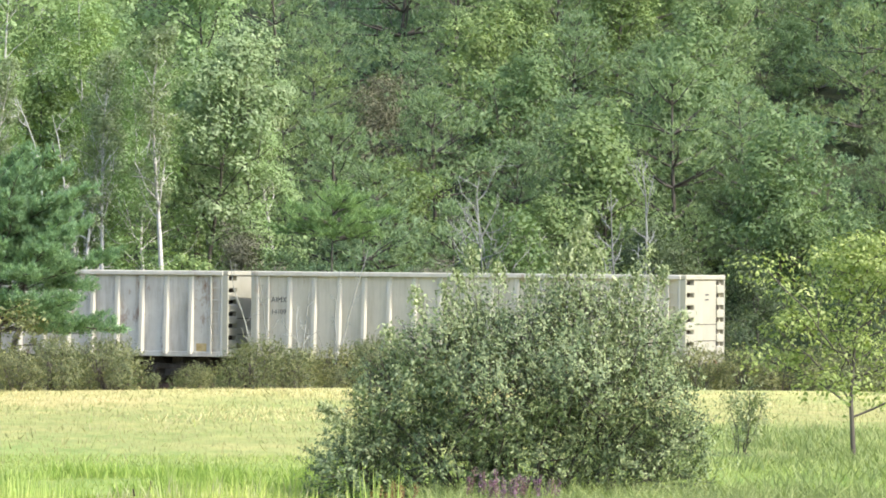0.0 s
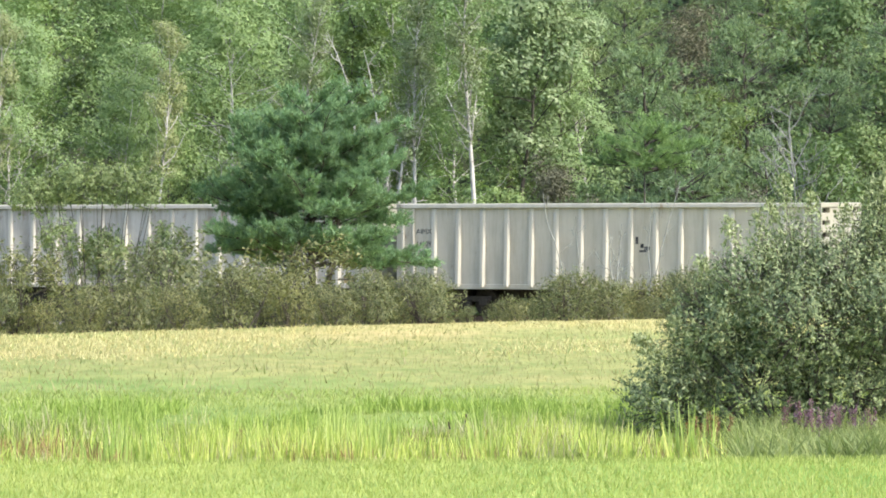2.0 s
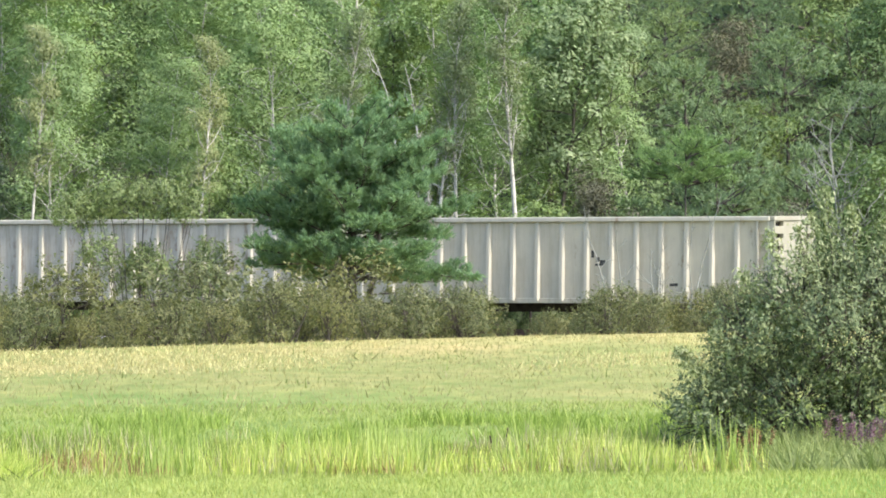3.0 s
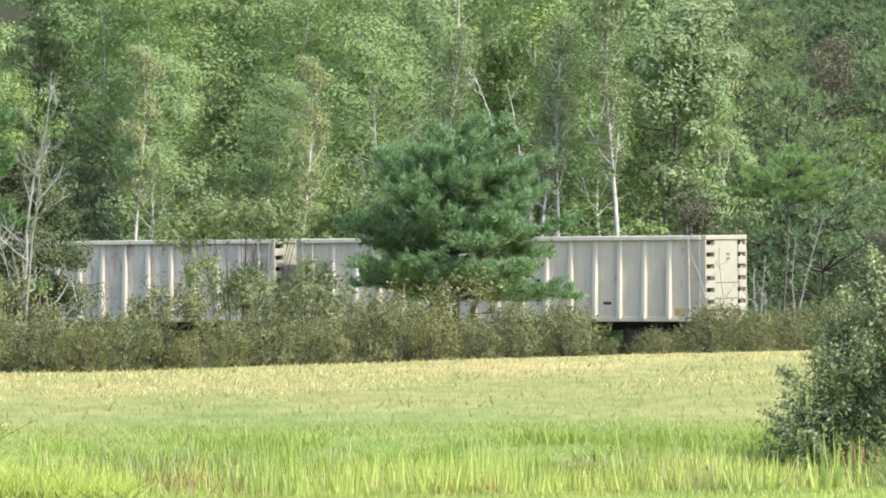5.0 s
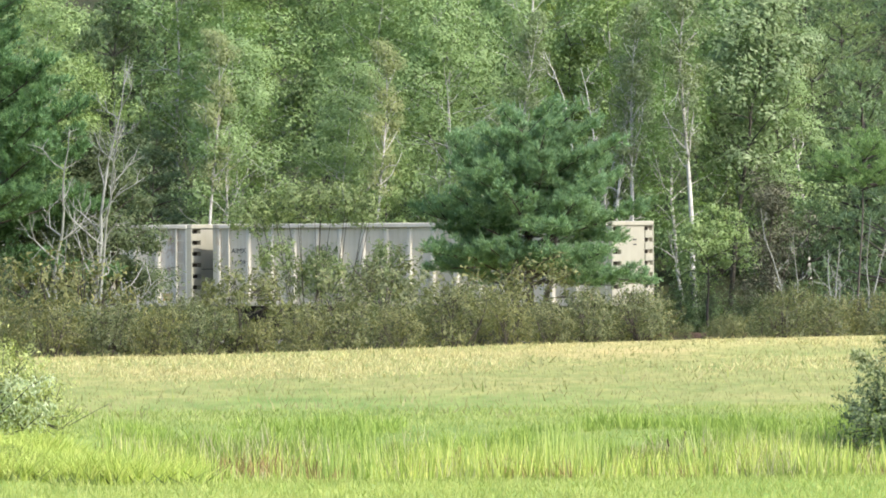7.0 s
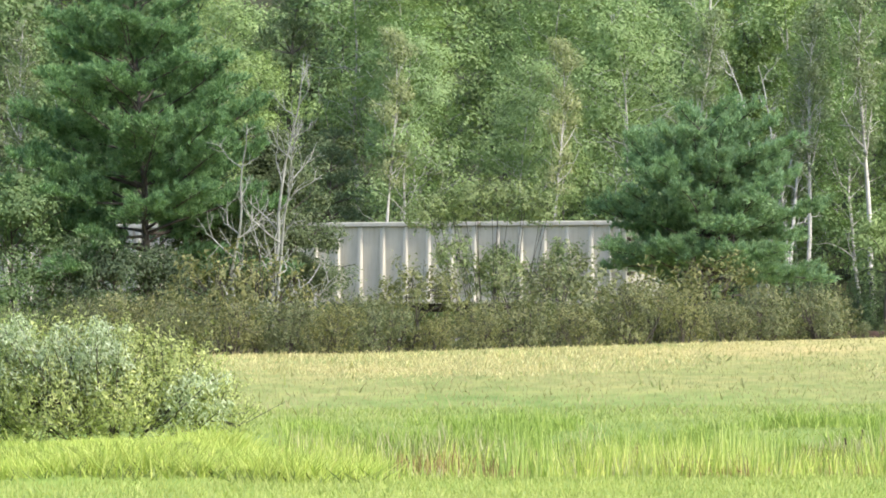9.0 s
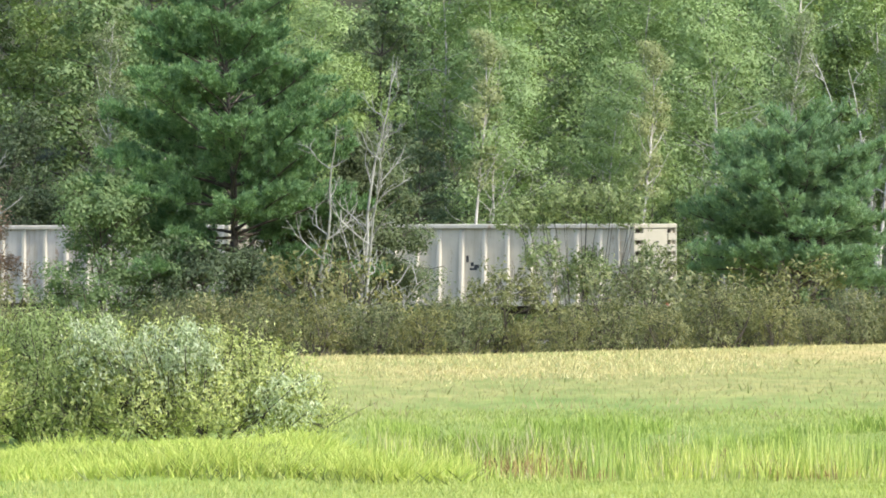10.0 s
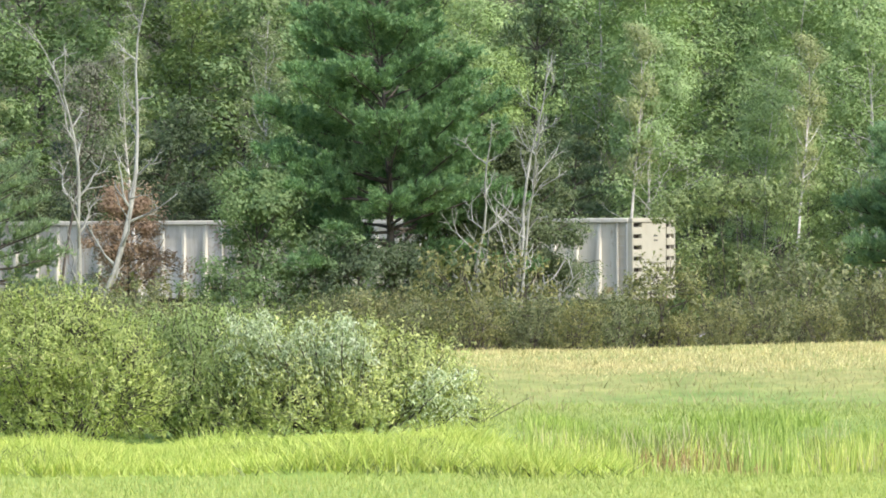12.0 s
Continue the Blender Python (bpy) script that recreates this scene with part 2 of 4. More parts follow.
def plant(name, label, category, group=""):
    return tagged(new(name), label, category, group)


def spot(az, d, z=None):
    """The place d metres off, az degrees to the right of straight ahead, on the ground."""
    x, y = d * math.sin(radians(az)), d * math.cos(radians(az))
    return x, y, ground_z(x, y) if z is None else z


def stand(src, az, d, size=1.0, turn=0.0, sink=0.05, tall=1.0):
    x, y, z = spot(az, d)
    return copy_thing(src, pose(x, y, z - sink, 0, 0, turn) @ Matrix.Diagonal((size, size, size * tall, 1)))


# ---- ground: one sheet, a field that dips to the railway, then a wooded hill ----
def smooth(a, b, x):
    t = min(1.0, max(0.0, (x - a) / (b - a)))
    return t * t * (3 - 2 * t)


def edge_d(az):
    """How far off the field ends, by direction."""
    if az < -3:
        return 140.5 + 0.2 * (az + 3)
    return 140.5 + 2.6 * (az + 3) if az < 2.5 else 154.8 + 1.9 * (min(az, 5.0) - 2.5)


def ground_z(x, y):
    d, az = math.hypot(x, y), math.degrees(math.atan2(x, max(y, 1e-6)))
    e = edge_d(max(-14, min(14, az))) if y > 20 else 1e9
    z = -0.75 * smooth(e + 1.0, e + 9, d)
    z += 0.10 * noise.noise((x * 0.06, y * 0.045, 0.3)) * smooth(60, 80, d) * (1 - smooth(e - 8, e, d))
    left = 1 - smooth(-4.8, -3.2, az)
    z -= 0.35 * (1 - left) * smooth(72, 77, d) * (1 - smooth(84, 93, d)) if y > 0 else 0
    z += (0.16 + 0.30 * noise.noise((x * 0.35, y * 0.3, 8.8))) * left * smooth(71, 75, d) * (1 - smooth(77, 81, d)) if y > 0 else 0
    steep = 0.15 + 0.19 * smooth(2.0, 5.0, az) * (1 - 0.5 * smooth(225, 260, y))
    z += (steep * max(0.0, min(y, 335) - 202) + 6 * smooth(320, 420, y)) * smooth(-600, -100, -abs(x)) + 2.0 * noise.noise((x * 0.02, y * 0.02, 1)) * smooth(215, 300, y)
    return z


def build_ground():
    xs = np.unique(np.concatenate([np.linspace(-2500, -90, 14), np.linspace(-90, 90, 121), np.linspace(90, 2500, 14)]))
    ys = np.unique(np.concatenate([np.linspace(-1500, 0, 8), np.linspace(0, 55, 8), np.linspace(55, 215, 129), np.linspace(215, 420, 28), np.linspace(420, 3000, 12)]))
    v = [(x, y, ground_z(x, y)) for y in ys for x in xs]
    n = len(xs)
    f = [(j * n + i, j * n + i + 1, (j + 1) * n + i + 1, (j + 1) * n + i) for j in range(len(ys) - 1) for i in range(n - 1)]
    me = mesh_of("ground", v, f, M_GROUND)
    me.polygons.foreach_set("use_smooth", np.ones(len(me.polygons), bool))
    return tagged(new("ground", me), "hay field of green and straw-coloured grass before a wooded hill", "ground", kind="structure")


build_ground()


# ---- plants, one builder a kind ----
def crown_tree(name, label, rng, h, r, low, limbs, clumps, per, leaf, mat, bark, trunk_r, clump_r=0.6, up=0.5, bare=0.0, sides=4, category="tree", tri=True, limb_k=0.38, light=0.35):
    """A broadleaf tree: crooked trunk, limbs, and clumps of leaves at their outer halves, turned to the light."""
    t = plant(name, label, category)
    wood, at, out = Wood(sides), [], []
    trunk = wander((0, 0, -0.3), (0, 0, 1), h * 0.93, 9, rng, 0.07, 0.12)
    wood.limb(trunk, trunk_r, trunk_r * 0.15)
    for i in range(limbs):
        k = low + (0.97 - low) * (i + rng.uniform(0, 1)) / limbs
        j = min(k / 0.97 * 9, 8.99)
        p = trunk[int(j)] + (trunk[int(j) + 1] - trunk[int(j)]) * (j % 1)
        q = (k - low) / (1 - low)
        reach = r * (0.45 + 1.1 * math.sin(math.pi * min(1, 0.22 + 0.78 * q)) * 0.55) * rng.uniform(0.6, 1.15) * (1.1 - 0.6 * q)
        a = i * 2.4 + rng.uniform(-0.5, 0.5)
        pts = wander(p, (math.cos(a), math.sin(a), up * rng.uniform(0.5, 1.6)), reach, 5, rng, 0.2, 0.06)
        wood.limb(pts, trunk_r * limb_k * (1.1 - 0.7 * q), 0.010)
        for _ in range(2):
            s = pts[rng.integers(1, 5)]
            tw = wander(s, pts[-1] - pts[0] + rng.normal(size=3) * reach * 0.6, reach * 0.45, 3, rng, 0.3, 0.05)
            wood.limb(tw, trunk_r * limb_k * 0.42, 0.006)
            pts = np.vstack([pts, tw[1:]])
        if rng.uniform() < bare:
            continue
        for _ in range(clumps):
            c = pts[rng.integers(2, len(pts))] + rng.normal(size=3) * clump_r * 0.35
            n = int(per * rng.uniform(0.6, 1.4))
            g = unit(rng.normal(size=(n, 3)) + np.array((0, 0, 0.35)))
            size = clump_r * rng.uniform(0.55, 1.2)
            at.append(c + g * np.array((1, 1, 0.62)) * size * rng.uniform(0.45, 1.08, (n, 1)))
            out.append(g + np.array((0, 0, 0.3)) + light * np.array(SUN_TO))
    part("trunk", wood.mesh("trunk", bark), bark, t)
    part("crown", leaves("crown", np.concatenate(at), leaf, rng, mat, np.concatenate(out), 0.5, 0.62, tri), mat, t)
    return t


def pine_tree(name, label, rng, h, r, low, whorls, arms, tufts, mat, needle=0.2, per=12, trunk_r=0.16, bark=M_BARK, taper=0.62, lump=0.2, thin=0.26, lumps_n=9, flat=0.42):
    """A pine: whorls of level arms that turn up at the tip, set with tufts of needles."""
    t = plant(name, label, "tree")
    wood, root, tip = Wood(5), [], []
    trunk = wander((0, 0, -0.3), (0, 0, 1), h, 8, rng, 0.03, 0.1)
    wood.limb(trunk, trunk_r, 0.02)
    for w in range(whorls):
        k = low + (0.98 - low) * (w + rng.uniform(-0.2, 0.2)) / (whorls - 1)
        k = min(max(k, low), 0.985)
        j = min(k * 8, 7.99)
        p = trunk[int(j)] + (trunk[int(j) + 1] - trunk[int(j)]) * (j % 1)
        q = (k - low) / (1 - low)
        for a in range(arms):
            if rng.uniform() < 0.13:
                continue
            ang = 2 * math.pi * (a + rng.uniform(0, 0.7)) / arms + w * 0.9
            reach = r * (1 - q) ** taper * rng.uniform(0.55, 1.12) + 0.25
            pts = wander(p, (math.cos(ang), math.sin(ang), 0.12 + 0.5 * q), reach, 6, rng, 0.1, 0.03)
            wood.limb(pts, 0.02 + 0.05 * (1 - q), 0.008)
            lumps = max(3, int(round(lumps_n * reach / r)))
            n = max(4, int(tufts * reach / r / lumps))
            u = rng.uniform(0.32, 1.0, lumps) ** 0.8 * 5.99
            i = u.astype(int)
            c = pts[i] + (pts[i + 1] - pts[i]) * (u % 1)[:, None]
            wide = reach * 0.2
            c = c + rng.normal(size=(lumps, 3)) * np.array((wide, wide, 0.05)) + np.array((0, 0, 0.08))
            c = np.repeat(c, n, 0)
            g = rng.normal(size=(len(c), 3)) * np.array((1, 1, flat)) * lump
            cc = np.repeat(c + g, per, 0)
            d = unit(rng.normal(size=(len(cc), 3)) * 0.8 + np.repeat(unit(g), per, 0) * 0.8 + np.array((math.cos(ang) * 0.4, math.sin(ang) * 0.4, 0.8)))
            root.append(cc)
            tip.append(cc + d * needle * rng.uniform(0.7, 1.3, (len(cc), 1)))
    part("trunk", wood.mesh("trunk", bark), bark, t)
    root, tip = np.concatenate(root), np.concatenate(tip)
    part("crown", blades("crown", root, tip, needle * thin, rng, mat), mat, t)
    return t


def bare_tree(name, label, rng, h, limbs, bark, trunk_r=0.07, reach=1.6, forks=3, lean=0.0, twigs=4, low=2):
    """A dead tree: sinuous trunks, and bare limbs that sweep up and fork into fine twigs."""
    t = plant(name, label, "dead tree")
    for f in range(forks):
        a = rng.uniform(0, 6.28)
        d = (math.cos(a) * 0.16 * f + lean, math.sin(a) * 0.16 * f, 1)
        trunk = wander((0, 0, -0.3), d, h * (1 - 0.14 * f), 12, rng, 0.11, 0.10)
        wood = Wood(6)
        wood.limb(trunk, trunk_r * (1 - 0.2 * f), 0.010)
        part("trunk", wood.mesh("trunk", bark), bark, t)
        for i in range(limbs):
            k = low + (11.5 - low) * (i + rng.uniform(0, 1)) / limbs
            p = trunk[int(k)] + (trunk[min(int(k) + 1, 12)] - trunk[int(k)]) * (k % 1)
            b = i * 2.4 + rng.uniform(-0.6, 0.6)
            wood = Wood(4)
            far = reach * rng.uniform(0.35, 1) * (1.15 - 0.055 * k)
            pts = wander(p, (math.cos(b), math.sin(b), rng.uniform(0.35, 1.1)), far, 6, rng, 0.2, 0.13)
            r0 = trunk_r * 0.5 * (1.1 - 0.06 * k)
            wood.limb(pts, r0, 0.006)
            for _ in range(twigs):
                s = pts[rng.integers(1, 6)]
                tw = wander(s, unit(pts[-1] - pts[0]) + rng.normal(size=3) * 0.55, far * rng.uniform(0.25, 0.55), 4, rng, 0.22, 0.1)
                wood.limb(tw, r0 * 0.5, 0.005)
                wood.limb(wander(tw[2], tw[-1] - tw[0] + rng.normal(size=3) * 0.3, far * 0.2, 3, rng, 0.25, 0.08), r0 * 0.3, 0.004)
            part("branch", wood.mesh("branch", bark), bark, t)
    return t


def bough_pine(name, label, rng, h, r, low, whorls, arms, mat, needle=0.15, taper=0.45, trunk_r=0.16, forks=1, wide=0.024, dense=1.0, droop=0.06, bark=M_BARK):
    """A white pine: level boughs, each a flat fan of twigs set with upturned tufts of needles, with gaps between the tiers."""
    t = plant(name, label, "tree")
    wood, root, tip = Wood(5), [], []
    trunk = wander((0, 0, -0.3), (0, 0, 1), h, 10, rng, 0.03, 0.1)
    wood.limb(trunk, trunk_r, 0.02)
    for f in range(1, forks):
        a = f * 2.5 + 0.4
        wood.limb(wander((0, 0, h * 0.08), (math.cos(a) * 0.5, math.sin(a) * 0.5, 1), h * 0.6, 6, rng, 0.08, 0.14), trunk_r * 0.7, 0.03)
    for w in range(whorls):
        k = low + (0.985 - low) * (w + rng.uniform(-0.45, 0.45)) / (whorls - 1)
        k = min(max(k, low), 0.985)
        j = min(k * 10, 9.99)
        p = trunk[int(j)] + (trunk[int(j) + 1] - trunk[int(j)]) * (j % 1)
        q = (k - low) / (1 - low)
        n_arm = max(4, int(round(arms * (1 - 0.35 * q))))
        for a in range(n_arm):
            if rng.uniform() < 0.1:
                continue
            ang = 2 * math.pi * (a + rng.uniform(-0.45, 0.45)) / n_arm + w * 1.1
            reach = r * (1 - q) ** taper * rng.uniform(0.62, 1.1) * (0.86 + 0.14 * min(1, q * 5)) + 0.3
            lift = -droop + 0.55 * q + rng.uniform(-0.12, 0.24)
            pts = wander(p + np.array((0, 0, rng.uniform(-0.3, 0.3))), (math.cos(ang), math.sin(ang), lift), reach, 7, rng, 0.06, 0.025)
            wood.limb(pts, 0.018 + 0.04 * (1 - q), 0.008)
            out = unit(pts[-1] - pts[0])
            across = unit(np.cross(out, (0, 0, 1)))
            n_tw = max(5, int(reach * 11))
            for u in np.linspace(0.26, 1.0, n_tw):
                b = pts[min(int(u * 6.99), 6)] + (pts[min(int(u * 6.99) + 1, 7)] - pts[min(int(u * 6.99), 6)]) * (u * 6.99 % 1)
                side = rng.choice((-1, 1))
                ln = reach * 0.30 * (1.18 - u) ** 0.6 * rng.uniform(0.5, 1.25) + 0.10
                d = unit(out * rng.uniform(0.5, 1.0) + across * side * rng.uniform(0.3, 1.1) + np.array((0, 0, rng.uniform(-0.1, 0.8))))
                e = b + d * ln
                if rng.uniform() < 0.4:
                    wood.limb(np.array([b, b + d * ln * 0.5, e]), 0.010, 0.005)
                m = max(3, int(ln * 17 * dense))
                c = b + (e - b) * rng.uniform(0.3, 1.05, (m, 1)) + rng.normal(size=(m, 3)) * np.array((0.06, 0.06, 0.05))
                n = 9
                cc = np.repeat(c, n, 0)
                nd = unit(rng.normal(size=(len(cc), 3)) * 0.62 + d * 0.75 + np.array((0, 0, 0.62)))
                root.append(cc)
                tip.append(cc + nd * needle * rng.uniform(0.6, 1.25, (len(cc), 1)))
    part("trunk", wood.mesh("trunk", bark), bark, t)
    part("crown", blades("crown", np.concatenate(root), np.concatenate(tip), wide, rng, mat), mat, t)
    return t


def lobed_bush(name, label, rng, lobes, n, leaf, mat, bark=M_TWIG, slim=0.45, shoot=0.4, rise=0.5, core=0.12, tri=False, leads=(), lead_mat=None, lead_n=420, twig_r=0.016, per=16, category="shrub", wild=0.35, bare=0):
    """A bush of several rounded masses, each clad in leafy shoots that point out and up, dark within."""
    t = plant(name, label, category)
    wood, at, out, ways = Wood(4), [], [], []
    lobes = np.array(lobes, float)
    share = lobes[:, 3] ** 2 / (lobes[:, 3] ** 2).sum()
    light = np.array(SUN_TO)
    for i, (x, y, z, r) in enumerate(lobes):
        c = np.array((x, y, z))
        foot = np.array((x * 0.3, y * 0.3, -0.1))
        for _ in range(3):
            e = c + rng.normal(size=3) * r * 0.3
            mid = (foot + e) / 2 + rng.normal(size=3) * 0.12 * r
            wood.limb(np.array([foot + rng.normal(size=3) * np.array((0.1, 0.1, 0)), mid, e]), twig_r * 1.7, twig_r * 0.7)
        for s in range(max(4, int(n * share[i] / per))):
            g = unit(rng.normal(size=3) + np.array((0, 0, 0.35)))
            p = c + g * r * rng.uniform(0.72, 1.08) * np.array((1, 1, 0.9))
            inside = np.linalg.norm((p - lobes[:, :3]) / lobes[:, 3:4], axis=1)
            inside[i] = 9
            if inside.min() < 0.62 or p[2] < 0.03:
                continue
            d = unit(g * 0.8 + np.array((0, 0, rise)) + rng.normal(size=3) * wild)
            ln = shoot * rng.uniform(0.4, 1.0) * (1.9 if rng.uniform() < 0.12 else 1.0)
            k = rng.uniform(-0.35, 1.0, per)[:, None]
            if s % 4 == 0:
                wood.limb(np.array([c + (p - c) * 0.4, p, p + d * ln]), twig_r * 0.6, 0.003)
            at.append(p + d * ln * k + rng.normal(size=(per, 3)) * leaf * 0.8)
            out.append(g * 1.1 + rng.normal(size=(per, 3)) * 0.4 + light * 0.15)
            ways.append(np.repeat(d[None], per, 0) + rng.normal(size=(per, 3)) * 0.5)
        m = int(n * share[i] * core)
        at.append(c + unit(rng.normal(size=(m, 3))) * r * rng.uniform(0.2, 0.8, (m, 1)))
        out.append(rng.normal(size=(m, 3)) + np.array((0, 0, 0.4)))
        ways.append(rng.normal(size=(m, 3)))
    for _ in range(bare):
        x, y, z, r = lobes[rng.integers(len(lobes))]
        g = unit(rng.normal(size=3) + np.array((0, -0.3, 0.7)))
        wood.limb(wander(np.array((x, y, z)) + g * r * 0.7, g + np.array((0, 0, 0.5)), r * rng.uniform(0.4, 0.8), 4, rng, 0.2, 0.1), twig_r * 0.6, 0.003)
    pale = []
    for x, y, top in leads:
        foot, e = np.array((x * 0.55, y * 0.55, top * 0.35)), np.array((x, y, top))
        wood.limb(np.array([foot, (foot + e) / 2 + rng.normal(size=3) * 0.06, e]), twig_r, 0.004)
        m = int(lead_n * rng.uniform(0.7, 1.2))
        k = 1 - rng.uniform(0, 1, m) ** 1.3 * 0.75
        p = foot + (e - foot) * k[:, None] + rng.normal(size=(m, 3)) * (0.05 + 0.36 * (1 - k))[:, None] * np.array((1, 1, 0.8))
        up = np.repeat(np.array(((0.0, 0.0, 1.0),)), m, 0) + rng.normal(size=(m, 3)) * 0.6
        f = rng.normal(size=(m, 3)) * 0.7 + light * 0.6
        if lead_mat is None:
            at.append(p), out.append(f), ways.append(up)
            continue
        pale.append((p, f, up))
    if pale:
        p, f, up = (np.concatenate(a) for a in zip(*pale))
        tagged(part("shoot_growth", leaves("shoot_growth", p, leaf * 1.05, rng, lead_mat, f, 0.5, slim, tri, up), lead_mat, t), "pale upright leafy shoots", kind="stuff")
    at, out, ways = np.concatenate(at), np.concatenate(out), np.concatenate(ways)
    ok = at[:, 2] > 0.02
    part("stem", wood.mesh("stem", bark), bark, t)
    part("foliage", leaves("foliage", at[ok], leaf, rng, mat, out[ok], 0.5, slim, tri, ways[ok]), mat, t)
    return t


def shrub(name, label, rng, w, h, stems, n, leaf, mat, bark=M_TWIG, facing_up=0.6, slim=0.45, twig_r=0.015, category="shrub"):
    """A many-stemmed shrub, its leaves thickest in the outer shell."""
    t = plant(name, label, category)
    wood, at, outs = Wood(4), [], []
    per = n // (stems * 4)
    for s in range(stems):
        a = rng.uniform(0, 6.28)
        rad = w * 0.5 * math.sqrt(rng.uniform(0.02, 1))
        top = h * (0.95 - 0.55 * (2 * rad / w) ** 2.2) * rng.uniform(0.8, 1.05)
        foot = np.array((math.cos(a) * rad * 0.25, math.sin(a) * rad * 0.25, -0.15))
        end = np.array((math.cos(a) * rad, math.sin(a) * rad, top))
        m = (foot + end) / 2 + rng.normal(size=3) * 0.08 * h * np.array((1, 1, 0.2)) + np.array((math.cos(a), math.sin(a), 0)) * rad * 0.12
        u = np.linspace(0, 1, 6)[:, None]
        pts = foot * (1 - u) ** 2 + 2 * m * u * (1 - u) + end * u ** 2
        wood.limb(pts, twig_r, 0.004)
        for c in range(4):
            k = rng.uniform(0.12, 1.0) ** 0.8
            i = min(int(k * 5), 4)
            p = pts[i] + (pts[i + 1] - pts[i]) * (k * 5 - i)
            g = unit(rng.normal(size=(per, 3)) + np.array((0, 0, 0.3)))
            at.append(p + g * 0.075 * (w + h) * rng.uniform(0.35, 1.1, (per, 1)) * np.array((1, 1, 0.8)))
            outs.append(g + unit(p - np.array((0, 0, h * 0.3))) * 0.7)
        at.append(pts[-1] + rng.normal(size=(per // 2, 3)) * np.array((0.035, 0.035, 0.10)) * h)
        outs.append(rng.normal(size=(per // 2, 3)) + np.array((0, 0, 0.5)))
    for _ in range(stems):
        a, q = rng.uniform(0, 6.28), rng.uniform(0.62, 0.98)
        p = np.array((math.cos(a) * q * w * 0.5, math.sin(a) * q * w * 0.5, h * rng.uniform(0.04, 0.42)))
        g = unit(rng.normal(size=(per, 3)) + np.array((0, 0, 0.3)))
        at.append(p + g * 0.055 * (w + h) * rng.uniform(0.35, 1.1, (per, 1)))
        outs.append(g + unit(p) * 0.7)
    at, out = np.concatenate(at), np.concatenate(outs) + np.array((0, 0, facing_up))
    at, out = at[at[:, 2] > 0.02], out[at[:, 2] > 0.02]
    part("stem", wood.mesh("stem", bark), bark, t)
    part("foliage", leaves("foliage", at, leaf, rng, mat, out, 0.5, slim, True), mat, t)
    return t


def discard(things):
    """Takes away a pattern plant that found no place."""
    for ob in list(things):
        for child in ob.children_recursive:
            bpy.data.objects.remove(child)
        bpy.data.objects.remove(ob)


def rngs(k):
    return np.random.default_rng(k)


LBL = {
    "aspen": "tall aspen with light green fluttering leaves on a pale trunk",
    "birch": "slender white-barked birch with thin yellow-green leaves",
    "broad": "dense dark green broadleaf tree at the wood's edge",
    "fir": "dark green conifer standing deep in the wood",
    "brown": "leafless brown thicket tree tangled with dull twigs",
}


